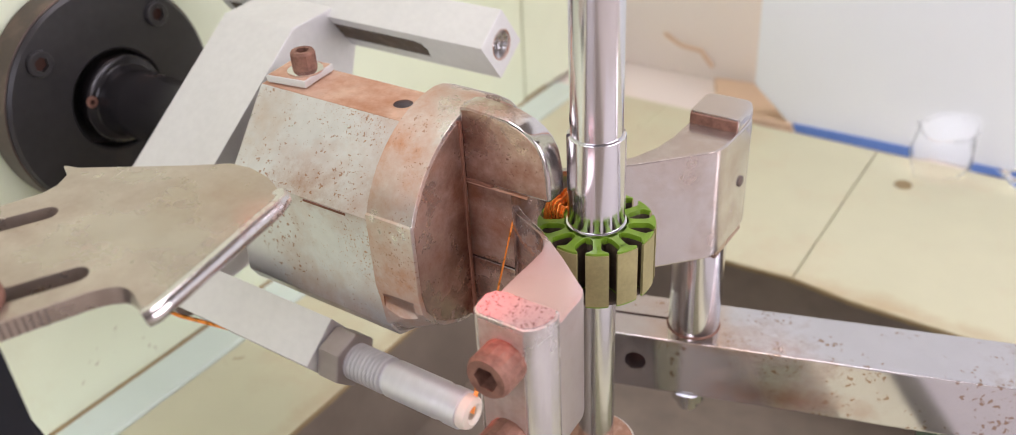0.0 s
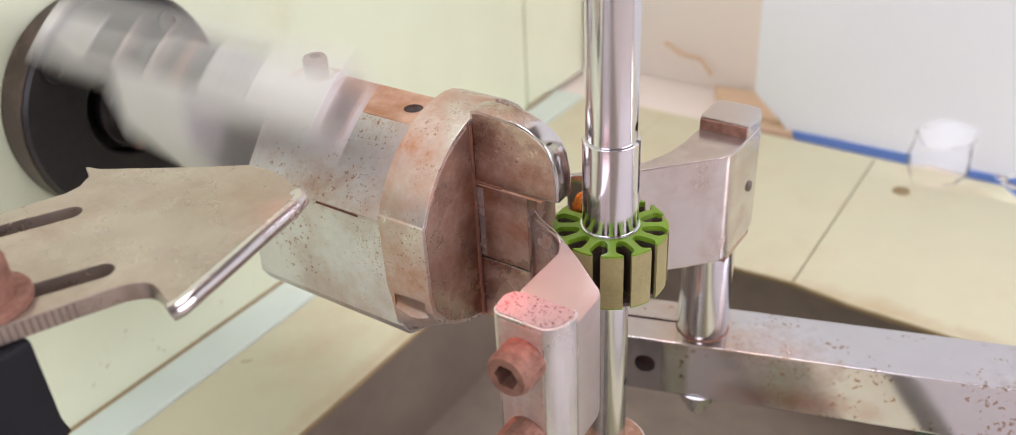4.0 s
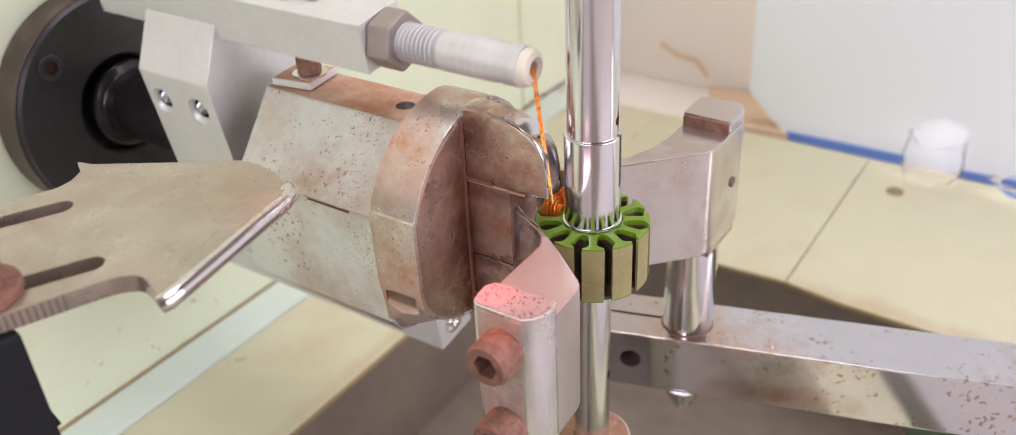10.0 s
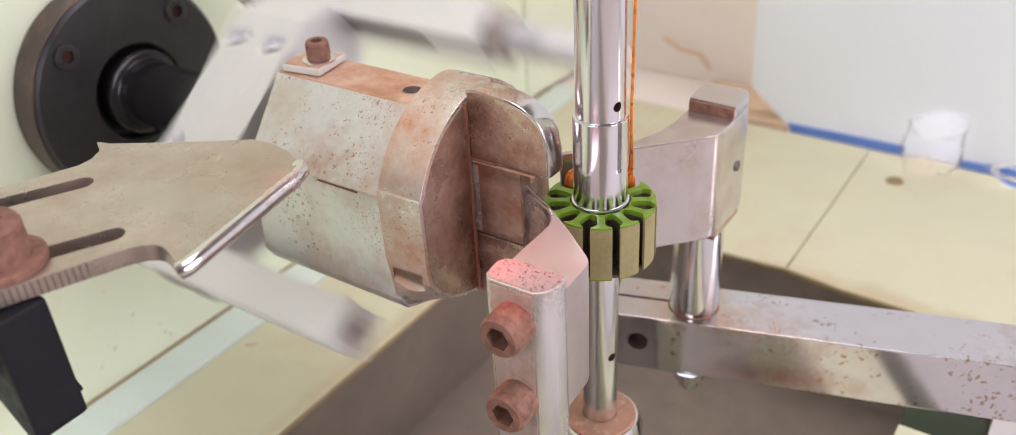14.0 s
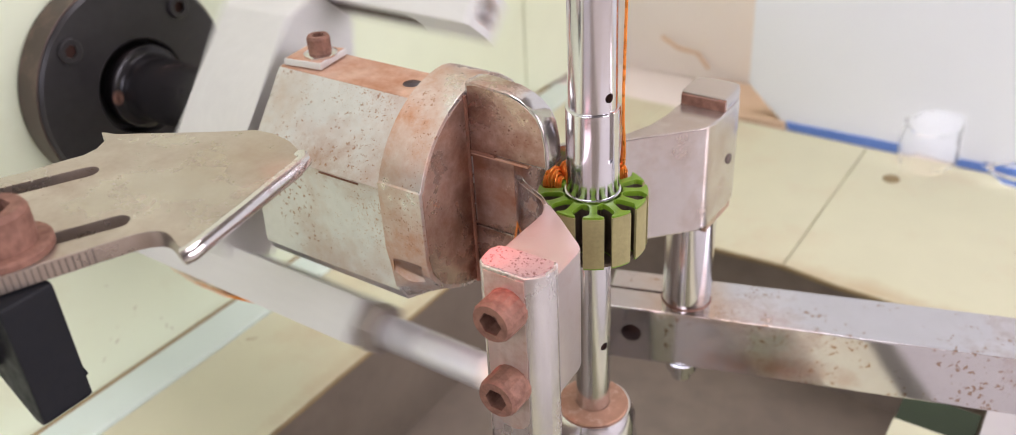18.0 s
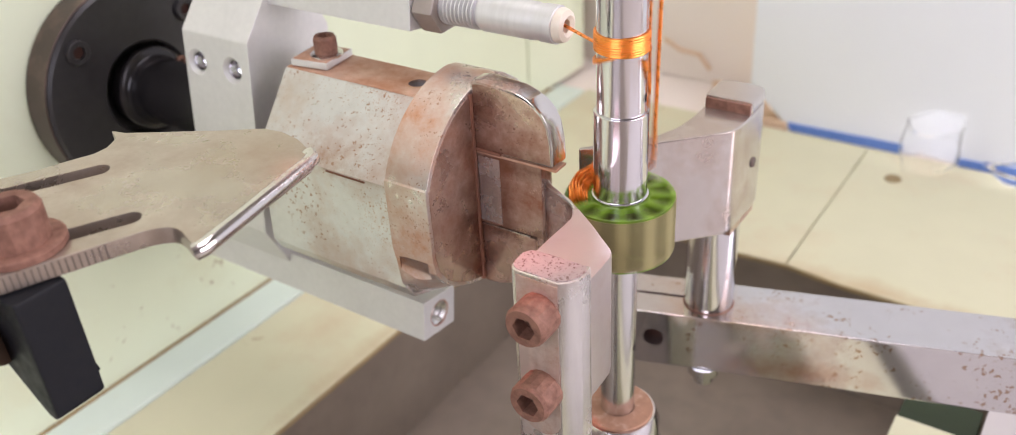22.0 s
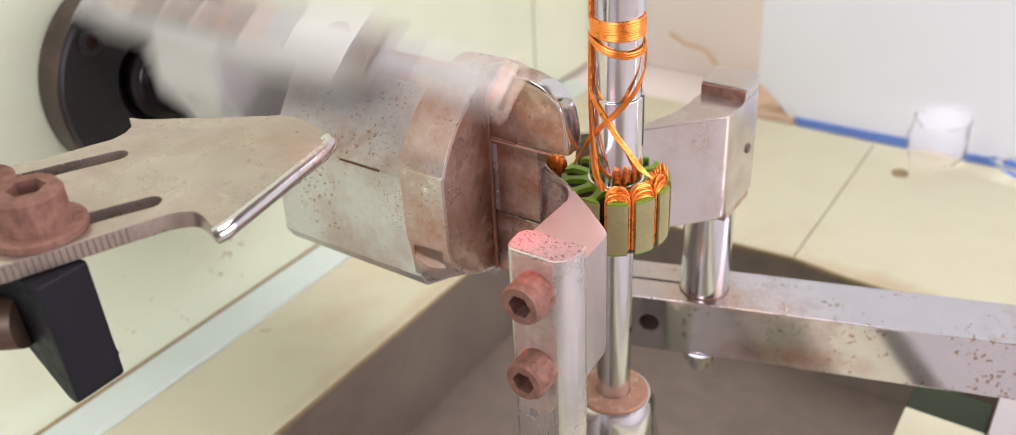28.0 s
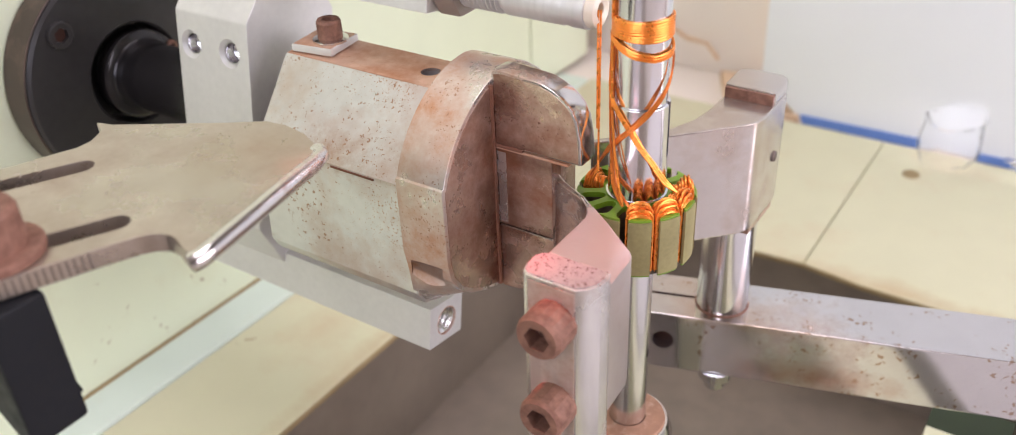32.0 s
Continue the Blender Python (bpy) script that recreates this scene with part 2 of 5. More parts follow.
M = {
    "steel": mat("worn_steel", (0.672, 0.664, 0.674), 0.29, 0.8, 0.08, 500, 0.04, (0.52, 0.34, 0.24), (0.50, 0.78), 42, 0.6, 0.25, speck=((0.33, 0.15, 0.07), 1150, 0.37, 75), stain=((0.46, 0.25, 0.14), 2300, 0.40, 48)),
    "rusty_steel": mat("rust_stained_steel", (0.63, 0.475, 0.395), 0.22, 0.9, 0.18, 300, 0.04, (0.31, 0.125, 0.065), (0.42, 0.66), 70, 0.5, 0.35, speck=((0.66, 0.46, 0.34), 2600, 0.46, 110), stain=((0.16, 0.06, 0.035), 1300, 0.50, 60)),
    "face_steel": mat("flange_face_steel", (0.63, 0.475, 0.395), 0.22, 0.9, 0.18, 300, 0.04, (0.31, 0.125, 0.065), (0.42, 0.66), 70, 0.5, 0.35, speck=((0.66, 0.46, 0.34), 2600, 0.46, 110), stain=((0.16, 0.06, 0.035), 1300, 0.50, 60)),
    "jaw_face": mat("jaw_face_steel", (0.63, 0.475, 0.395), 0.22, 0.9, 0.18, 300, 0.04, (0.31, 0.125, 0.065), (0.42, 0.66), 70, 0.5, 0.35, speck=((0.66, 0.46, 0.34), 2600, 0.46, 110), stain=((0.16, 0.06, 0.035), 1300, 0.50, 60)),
    "rusty_crown": mat("rusty_crown_steel", (0.62, 0.40, 0.285), 0.5, 0.35, 0.15, 380, 0.06, (0.44, 0.20, 0.10), (0.42, 0.66), 90, 0.75, 0.1, speck=((0.22, 0.09, 0.04), 1100, 0.50, 80)),
    "flange": mat("flange_steel", (0.70, 0.65, 0.61), 0.26, 0.8, 0.08, 500, 0.04, (0.55, 0.28, 0.15), (0.45, 0.63), 38, 0.55, 0.25, speck=((0.34, 0.16, 0.08), 1700, 0.38, 70)),
    "polished": mat("polished_steel", (0.70, 0.67, 0.65), 0.13, 0.97, 0.06, 500, 0.0, (0.45, 0.27, 0.19), (0.52, 0.72), 110, 0.45, 0.5),
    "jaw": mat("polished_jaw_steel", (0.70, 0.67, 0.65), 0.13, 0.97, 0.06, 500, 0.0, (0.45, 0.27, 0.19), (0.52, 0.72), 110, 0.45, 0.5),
    "chrome": mat("chrome", (0.76, 0.75, 0.78), 0.16, 1.0, 0.05, 900, 0.0, stretch=(1, 1, 0.08)),
    "shaft": mat("ground_steel", (0.72, 0.72, 0.73), 0.2, 1.0, 0.08, 900, 0.02, stretch=(1, 1, 0.05)),
    "guide": mat("ground_guide_steel", (0.61, 0.545, 0.52), 0.30, 0.78, 0.08, 90, 0.0, (0.50, 0.37, 0.31), (0.52, 0.82), 60, 0.38, 0.6, speck=((0.25, 0.12, 0.09), 500, 0.62, 60)),
    "guide_back": mat("satin_guide_steel", (0.62, 0.575, 0.545), 0.20, 0.9, 0.08, 90, 0.0, (0.50, 0.38, 0.31), (0.50, 0.78), 55, 0.34, 0.7, speck=((0.28, 0.15, 0.11), 500, 0.62, 60)),
    "clamp": mat("milled_steel", (0.70, 0.68, 0.665), 0.25, 0.92, 0.16, 700, 0.1, (0.47, 0.32, 0.25), (0.54, 0.82), 70, 0.45, 0.5, stretch=(1, 1, 0.12), speck=((0.30, 0.20, 0.15), 1500, 0.46, 90)),
    "relief": mat("brown_milled_flat", (0.60, 0.50, 0.44), 0.35, 0.7, 0.16, 700, 0.1, (0.42, 0.24, 0.16), (0.46, 0.72), 160, 0.55, 0.3, stretch=(1, 1, 0.12)),
    "clamp_top": mat("pitted_steel_end", (0.46, 0.40, 0.385), 0.42, 0.5, 0.15, 900, 0.1, speck=((0.12, 0.04, 0.03), 2200, 0.12, 300)),
    "bar": mat("stained_bright_bar", (0.66, 0.64, 0.645), 0.11, 0.95, 0.06, 200, 0.008, (0.56, 0.36, 0.26), (0.52, 0.78), 32, 0.4, 0.5, speck=((0.36, 0.22, 0.13), 800, 0.37, 110)),
    "alu": mat("matt_aluminium", (0.70, 0.69, 0.67), 0.46, 0.45, 0.06, 700, 0.04),
    "alu_bright": mat("turned_aluminium", (0.68, 0.67, 0.67), 0.46, 0.6, 0.10, 900, 0.04, stretch=(1, 0.2, 0.2)),
    "nut": mat("dull_brown_nut", (0.34, 0.29, 0.26), 0.5, 0.5, 0.12, 500, 0.05),
    "rust": mat("rusted_screw", (0.29, 0.145, 0.10), 0.6, 0.35, 0.3, 700, 0.35, (0.15, 0.065, 0.042), (0.42, 0.68), 420, 0.85, 0.1),
    # Rust in screw sockets; drilled holes use its darkness for their shade.
    "rust_and_shade": mat("dark_rust_and_shade", (0.045, 0.019, 0.013), 0.85, 0.1, 0.5, 900, 0.5, spec=0.2),
    "rust_ring": mat("rusted_ring", (0.46, 0.25, 0.16), 0.6, 0.3, 0.2, 500, 0.3, (0.62, 0.45, 0.35), (0.5, 0.7), 250, 0.6, 0.3),
    "black": mat("black_oxide", (0.034, 0.031, 0.031), 0.36, 0.25, 0.2, 500, 0.05, (0.07, 0.05, 0.042), (0.6, 0.85), 60, 0.6, 0.2),
    "hub_rim": mat("worn_hub_rim", (0.09, 0.066, 0.055), 0.4, 0.6, 0.3, 160, 0.05, (0.26, 0.17, 0.13), (0.5, 0.75), 40, 0.5, 0.5),
    "black_block": mat("black_painted_block", (0.007, 0.0075, 0.010), 0.55, 0.0, 0.3, 700, 0.12, (0.06, 0.05, 0.045), (0.62, 0.8), 160, 0.7, 0.0, spec=0.25),
    "tongue": mat("stained_spring_steel", (0.54, 0.475, 0.41), 0.25, 0.9, 0.16, 120, 0.02, (0.35, 0.255, 0.18), (0.46, 0.76), 50, 0.45, 0.6, speck=((0.28, 0.17, 0.10), 1100, 0.48, 60)),
    "tongue_mark": mat("edge_mark_steel", (0.20, 0.165, 0.14), 0.5, 0.6, 0.1, 500, 0.0),
    "rod": mat("brown_rod", (0.12, 0.075, 0.05), 0.45, 0.5, 0.2, 500, 0.1),
    # Slot brown with the shade of recesses put into its colour.
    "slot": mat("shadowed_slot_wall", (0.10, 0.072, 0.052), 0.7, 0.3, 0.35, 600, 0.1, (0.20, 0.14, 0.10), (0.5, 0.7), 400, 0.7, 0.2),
    "cream": mat("pale_green_cream_paint", (0.64, 0.62, 0.425), 0.45, 0.0, 0.045, 60, 0.02, (0.62, 0.49, 0.32), (0.50, 0.78), 14, 0.55, speck=((0.45, 0.36, 0.2), 240, 0.54, 20)),
    "wall": mat("pale_green_enamel", (0.73, 0.785, 0.58), 0.42, 0.0, 0.04, 50, 0.02, (0.63, 0.61, 0.40), (0.54, 0.82), 14, 0.5, speck=((0.40, 0.33, 0.2), 200, 0.55, 18)),
    "teal": mat("pale_teal_strip", (0.66, 0.75, 0.67), 0.35, 0.0, 0.04, 90, 0.0, (0.62, 0.63, 0.5), (0.55, 0.8), 25, 0.5),
    "joint": mat("brown_joint", (0.33, 0.24, 0.12), 0.8, 0.0, 0.25, 200, 0.1),
    "pit": mat("dark_grey_bed", (0.225, 0.180, 0.138), 0.45, 0.1, 0.16, 150, 0.05, (0.28, 0.225, 0.17), (0.5, 0.75), 30, 0.6),
    "green": mat("green_insulation", (0.15, 0.27, 0.014), 0.36, 0.0, 0.12, 600, 0.04, coat=0.2),
    "laminate": mat("stator_laminations", (0.33, 0.285, 0.13), 0.5, 0.3, 0.18, 1400, 0.12),
    "copper": mat("orange_enamelled_copper", (0.93, 0.30, 0.045), 0.28, 0.6, 0.12, 600, 0.0),
    "copper_dark": mat("shaded_enamelled_copper", (0.70, 0.19, 0.035), 0.3, 0.6, 0.12, 600, 0.0),
    "ceramic": mat("ivory_ceramic", (0.82, 0.73, 0.60), 0.3, 0.0, 0.04, 500, 0.0),
    "white": mat("white_foam_board", (0.845, 0.865, 0.885), 0.6, 0.0, 0.02, 20, 0.0),
    "blue": mat("blue_tape", (0.14, 0.26, 0.62), 0.5, 0.0, 0.08, 80, 0.0),
    "beige": mat("beige_cardboard", (0.86, 0.775, 0.70), 0.75, 0.0, 0.05, 12, 0.0, (0.88, 0.76, 0.62), (0.5, 0.7), 6, 0.8),
    "tan": mat("tan_board", (0.72, 0.52, 0.34), 0.7, 0.0, 0.06, 30, 0.0),
    "rust_line": mat("rust_line", (0.24, 0.10, 0.06), 0.8, 0.1, 0.4, 500, 0.2),
    "bedgreen": mat("dark_green_bed_paint", (0.026, 0.040, 0.016), 0.5, 0.0, 0.15, 150, 0.0, spec=0.3),
    "pad": mat("grey_pad", (0.52, 0.48, 0.46), 0.6, 0.0, 0.06, 60, 0.0),
    "gap": mat("dark_green_gap", (0.10, 0.12, 0.075), 0.8, 0.0, 0.2, 100, 0.0),
    "core": mat("brown_bearing_steel", (0.16, 0.12, 0.10), 0.4, 0.6, 0.2, 300, 0.03),
    "oiled": mat("oiled_black_shaft", (0.030, 0.027, 0.028), 0.2, 0.4, 0.3, 120, 0.03, (0.09, 0.05, 0.04), (0.58, 0.8), 70, 0.4, 0.3),
    # Warm grey chosen for what the unseen room reflects into the metal.
    "room": mat("warm_grey_plaster", (0.46, 0.40, 0.345), 0.8, 0.0, 0.05, 2, 0.0),
    "floor": mat("grey_workshop_floor", (0.40, 0.39, 0.37), 0.6, 0.0, 0.08, 6, 0.0),
    "film": mat("clear_plastic_film", (0.96, 0.965, 0.97), 0.04, 0.0, 0.02, 60, 0.0, transmission=1.0),
}

M["film"].node_tree.nodes["Principled BSDF"].inputs["IOR"].default_value = 1.09


def stain(key, point, spread, color, strength=0.85, scale=160.0):
    """A blotch of rust, dirt or painted reflection round a point, fading over spread metres along each axis and broken
    up by noise.
    """
    nt = M[key].node_tree
    b = nt.nodes["Principled BSDF"]
    co = nt.nodes.new("ShaderNodeTexCoord")
    off = nt.nodes.new("ShaderNodeVectorMath")
    off.operation = "SUBTRACT"
    off.inputs[1].default_value = point
    nt.links.new(co.outputs["Object"], off.inputs[0])
    shrink = nt.nodes.new("ShaderNodeVectorMath")
    shrink.operation = "DIVIDE"
    shrink.inputs[1].default_value = spread
    nt.links.new(off.outputs[0], shrink.inputs[0])
    far = nt.nodes.new("ShaderNodeVectorMath")
    far.operation = "LENGTH"
    nt.links.new(shrink.outputs[0], far.inputs[0])
    rag = nt.nodes.new("ShaderNodeTexNoise")
    rag.inputs["Scale"].default_value, rag.inputs["Detail"].default_value, rag.inputs["Roughness"].default_value = scale, 8.0, 0.7
    nt.links.new(co.outputs["Object"], rag.inputs["Vector"])
    edge = nt.nodes.new("ShaderNodeMath")
    edge.operation = "MULTIPLY_ADD"
    edge.inputs[1].default_value = 2.4
    nt.links.new(rag.outputs["Fac"], edge.inputs[0])
    nt.links.new(far.outputs["Value"], edge.inputs[2])
    fade = nt.nodes.new("ShaderNodeMapRange")
    fade.inputs["From Min"].default_value, fade.inputs["From Max"].default_value = 2.2, 1.0
    fade.inputs["To Max"].default_value = strength
    nt.links.new(edge.outputs[0], fade.inputs["Value"])
    mx = nt.nodes.new("ShaderNodeMix")
    mx.data_type = "RGBA"
    nt.links.new(fade.outputs["Result"], mx.inputs["Factor"])
    nt.links.new(b.inputs["Base Color"].links[0].from_socket, mx.inputs[6])
    mx.inputs[7].default_value = (*color, 1)
    nt.links.new(mx.outputs[2], b.inputs["Base Color"])


WIDE = 9.0
stain("rusty_steel", (-0.0160, 0, 0.0893), (0.024, WIDE, 0.0026), (0.12, 0.045, 0.022), 0.85, 260)
stain("rusty_steel", (-0.0160, 0, 0.0752), (0.020, WIDE, 0.0024), (0.20, 0.070, 0.032), 0.8, 260)
stain("rusty_steel", (-0.0203, 0, 0.0780), (0.0030, WIDE, 0.040), (0.17, 0.060, 0.028), 0.8, 220)
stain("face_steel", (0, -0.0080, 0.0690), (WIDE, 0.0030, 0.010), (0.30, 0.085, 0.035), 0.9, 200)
# Brown reflection on the back guide's upper part, put into its colour.
stain("guide_back", (0.0104, 0.0340, 0.0835), (0.020, 0.012, 0.0045), (0.40, 0.29, 0.23), 0.6, 140)
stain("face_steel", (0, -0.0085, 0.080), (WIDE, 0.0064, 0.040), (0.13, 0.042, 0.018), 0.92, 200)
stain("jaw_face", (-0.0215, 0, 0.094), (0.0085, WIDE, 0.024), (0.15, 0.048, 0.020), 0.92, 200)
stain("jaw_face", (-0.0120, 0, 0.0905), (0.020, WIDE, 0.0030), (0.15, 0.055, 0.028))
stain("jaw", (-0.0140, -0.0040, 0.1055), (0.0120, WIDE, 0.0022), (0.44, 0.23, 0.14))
stain("flange", (0, 0.001, 0.106), (WIDE, 0.016, 0.0075), (0.42, 0.19, 0.09), 0.8, 90)
stain("flange", (-0.0290, -0.019, 0.088), (0.006, 0.008, 0.012), (0.46, 0.25, 0.14), 0.6, 200)
stain("steel", (-0.0330, -0.020, 0.092), (0.006, 0.010, 0.006), (0.40, 0.19, 0.09), 0.75, 260)
stain("steel", (-0.0480, -0.019, 0.0875), (0.0090, 0.012, 0.0035), (0.36, 0.16, 0.07), 0.75, 380)
stain("steel", (-0.0640, -0.010, 0.093), (0.008, 0.012, 0.010), (0.52, 0.36, 0.25), 0.6, 200)
stain("bar", (0.0060, 0.0330, 0.0404), (0.018, 0.010, 0.0025), (0.55, 0.34, 0.21), 0.7, 120)
stain("bar", (0.0270, 0.0360, 0.0290), (0.020, 0.012, 0.0050), (0.45, 0.20, 0.12), 0.75, 110)
stain("cream", (-0.1030, 0.0200, 0.0), (0.010, 0.022, 0.01), (0.56, 0.40, 0.24), 0.55, 60)
stain("cream", (-0.0850, 0.0300, 0.0), (0.004, 0.060, 0.01), (0.50, 0.36, 0.20), 0.6, 60)
stain("cream", (0.0300, 0.1170, 0.0), (0.060, 0.006, 0.01), (0.50, 0.35, 0.18), 0.7, 60)
stain("tongue", (-0.0330, -0.0460, 0.105), (0.010, 0.012, 0.01), (0.44, 0.33, 0.23), 0.5, 120)


# ---- mesh helpers ----
def part(name, bm, material, parent=None, label="", smooth=40, kind="", category="", group=""):
    bmesh.ops.recalc_face_normals(bm, faces=bm.faces)
    if smooth:
        for f in bm.faces:
            f.smooth = True
        for e in bm.edges:
            if len(e.link_faces) == 2 and e.calc_face_angle(0) > radians(smooth):
                e.smooth = False
    me = bpy.data.meshes.new(name)
    bm.to_mesh(me)
    bm.free()
    me.materials.append(M[material])
    ob = new(name, me)
    if parent:
        ob.parent = parent
    if smooth:
        ob.modifiers.new("even_faces", "WEIGHTED_NORMAL").keep_sharp = True
    return tagged(ob, label, category, group, kind)


def thing(name, label, category, group="", at=None):
    ob = new(name)
    ob.empty_display_size = 0.005
    if at is not None:
        ob.matrix_basis = at
    return tagged(ob, label, category, group)


def bevel(bm, width, segments=2, angle=30):
    edges = [e for e in bm.edges if len(e.link_faces) == 2 and e.calc_face_angle(0) > radians(angle)]
    bmesh.ops.bevel(bm, geom=edges, offset=width, segments=segments, profile=0.6, affect="EDGES", clamp_overlap=True)
    return bm


def block(lo, hi, bev=0.0003, m=None):
    bm = bmesh.new()
    bmesh.ops.create_cube(bm, size=1)
    for v in bm.verts:
        v.co = Vector([(a + b) / 2 + c * (b - a) for a, b, c in zip(lo, hi, v.co)])
    if bev:
        bevel(bm, bev)
    if m is not None:
        bm.transform(m)
    return bm


def prism(points, lo, hi, axis="z", bev=0.0, holes=(), m=None):
    """A closed outline pulled from lo to hi along an axis; holes are outlines cut through it."""
    put = {"z": lambda a, b, c: (a, b, c), "x": lambda a, b, c: (c, a, b), "y": lambda a, b, c: (a, c, b)}[axis]
    bm = bmesh.new()
    loops = []
    for outline in (points, *holes):
        vs = [bm.verts.new(put(a, b, lo)) for a, b in outline]
        loops.append([bm.edges.new((vs[i], vs[(i + 1) % len(vs)])) for i in range(len(vs))])
    edges = [e for l in loops for e in l]
    if holes:
        bmesh.ops.triangle_fill(bm, use_beauty=True, edges=edges)
    else:
        bm.faces.new([v for v in bm.verts])
    grown = bmesh.ops.extrude_face_region(bm, geom=list(bm.faces))
    d = Vector(put(0, 0, hi - lo))
    bmesh.ops.translate(bm, verts=[g for g in grown["geom"] if isinstance(g, bmesh.types.BMVert)], vec=d)
    bmesh.ops.recalc_face_normals(bm, faces=bm.faces)
    if bev:
        bevel(bm, bev)
    if m is not None:
        bm.transform(m)
    return bm


def ring(cx, cy, r, n=24, start=0.0, sweep=360.0):
    return [(cx + r * math.cos(radians(start + sweep * i / n)), cy + r * math.sin(radians(start + sweep * i / n))) for i in range(n if sweep == 360 else n + 1)]


def lathe(profile, n=48, m=None):
    """Rows of (radius, height) turned round z; a radius of 0 closes the end."""
    bm = bmesh.new()
    rows = []
    for r, h in profile:
        rows.append([bm.verts.new((0, 0, h))] if r == 0 else [bm.verts.new((r * math.cos(2 * math.pi * i / n), r * math.sin(2 * math.pi * i / n), h)) for i in range(n)])
    for a, b in zip(rows, rows[1:]):
        for i in range(n):
            j = (i + 1) % n
            vs = [a[0]] if len(a) == 1 else [a[i], a[j]]
            vs += [b[0]] if len(b) == 1 else [b[j], b[i]]
            if len(vs) > 2:
                bm.faces.new(vs)
    if m is not None:
        bm.transform(m)
    return bm


def tube(points, r, n=8, closed=False):
    """A round wire along points."""
    bm = bmesh.new()
    pts = [Vector(p) for p in points]
    rows, up = [], None
    for i, p in enumerate(pts):
        a = pts[i - 1] if i or closed else p
        b = pts[(i + 1) % len(pts)] if i + 1 < len(pts) or closed else p
        d = (b - a).normalized()
        if up is None:
            up = d.orthogonal().normalized()
        up = (up - d * up.dot(d)).normalized()
        side = d.cross(up)
        rows.append([bm.verts.new(p + r * (math.cos(2 * math.pi * k / n) * up + math.sin(2 * math.pi * k / n) * side)) for k in range(n)])
    pairs = list(zip(rows, rows[1:])) + ([(rows[-1], rows[0])] if closed else [])
    for a, b in pairs:
        for k in range(n):
            bm.faces.new((a[k], a[(k + 1) % n], b[(k + 1) % n], b[k]))
    if not closed:
        bm.faces.new(rows[0][::-1])
        bm.faces.new(rows[-1])
    return bm


def cut(bm, *tools):
    """The bmesh less the tools' volumes."""
    body = bpy.data.objects.new("body", bpy.data.meshes.new("body"))
    scene.collection.objects.link(body)
    bmesh.ops.recalc_face_normals(bm, faces=bm.faces)
    bm.to_mesh(body.data)
    bm.free()
    for tool in tools:
        bmesh.ops.recalc_face_normals(tool, faces=tool.faces)
        me = bpy.data.meshes.new("tool")
        tool.to_mesh(me)
        tool.free()
        bit = bpy.data.objects.new("tool", me)
        scene.collection.objects.link(bit)
        mod = body.modifiers.new("cut", "BOOLEAN")
        mod.operation, mod.solver, mod.object = "DIFFERENCE", "EXACT", bit
        bpy.context.view_layer.update()
        done = bpy.data.meshes.new_from_object(body.evaluated_get(bpy.context.evaluated_depsgraph_get()))
        body.modifiers.clear()
        body.data = done
        bpy.data.objects.remove(bit)
    out = bmesh.new()
    out.from_mesh(body.data)
    bpy.data.objects.remove(body)
    return out


def pin(r, z0, z1, n=32, m=None):
    """A plain round bar along z."""
    return lathe([(0, z0), (r, z0), (r, z1), (0, z1)], n, m)


ALONG_X = Matrix.Rotation(radians(90), 4, "Y")      # turns z into x
ALONG_NY = Matrix.Rotation(radians(90), 4, "X")     # turns z into -y


def cap_screw(parent, m, r, h, name="screw", label="rusted socket-head screw", material="rust", washer=0.0):
    """A socket-head cap screw with a knurled head, a hexagon socket and, where given, a washer; z points out of the head."""
    n = 36
    bm = bmesh.new()
    outer = []
    for k, (rr, z) in enumerate(((r, 0), (r, h * 0.86), (r * 0.9, h), (r * 0.58, h), (r * 0.56, h * 0.45))):
        row = []
        for i in range(n):
            a = 2 * math.pi * i / n
            q = rr * (1 + (0.025 if i % 2 and k < 2 else 0))
            if k >= 3:
                q = rr * math.cos(math.pi / 6) / math.cos((a % (math.pi / 3)) - math.pi / 6)
            row.append(bm.verts.new((q * math.cos(a), q * math.sin(a), z)))
        outer.append(row)
    for a, b in zip(outer, outer[1:]):
        for i in range(n):
            bm.faces.new((a[i], a[(i + 1) % n], b[(i + 1) % n], b[i]))
    bm.faces.new(outer[0][::-1])
    bm.transform(m)
    head = part(name, bm, material, parent, label, smooth=25)
    inner = lathe([(0, h * 0.452), (r * 0.66, h * 0.452), (r * 0.66, h * 0.44), (0, h * 0.44)], 12, m)
    part("socket", inner, "rust_and_shade", head, "dark hexagon socket")
    if washer:
        part("washer", lathe([(r * 0.9, -0.0012), (washer, -0.0012), (washer, -0.0003), (washer * 0.93, 0), (r * 0.9, 0)], 32, m), material, head, "rusted spring washer")
    return head


# ---- setting ----
WX = -0.1354        # face of the machine's head panel


def setting(name, bm, material, label, smooth=40):
    return tagged(part(name, bm, material, None, label, smooth), kind="structure")


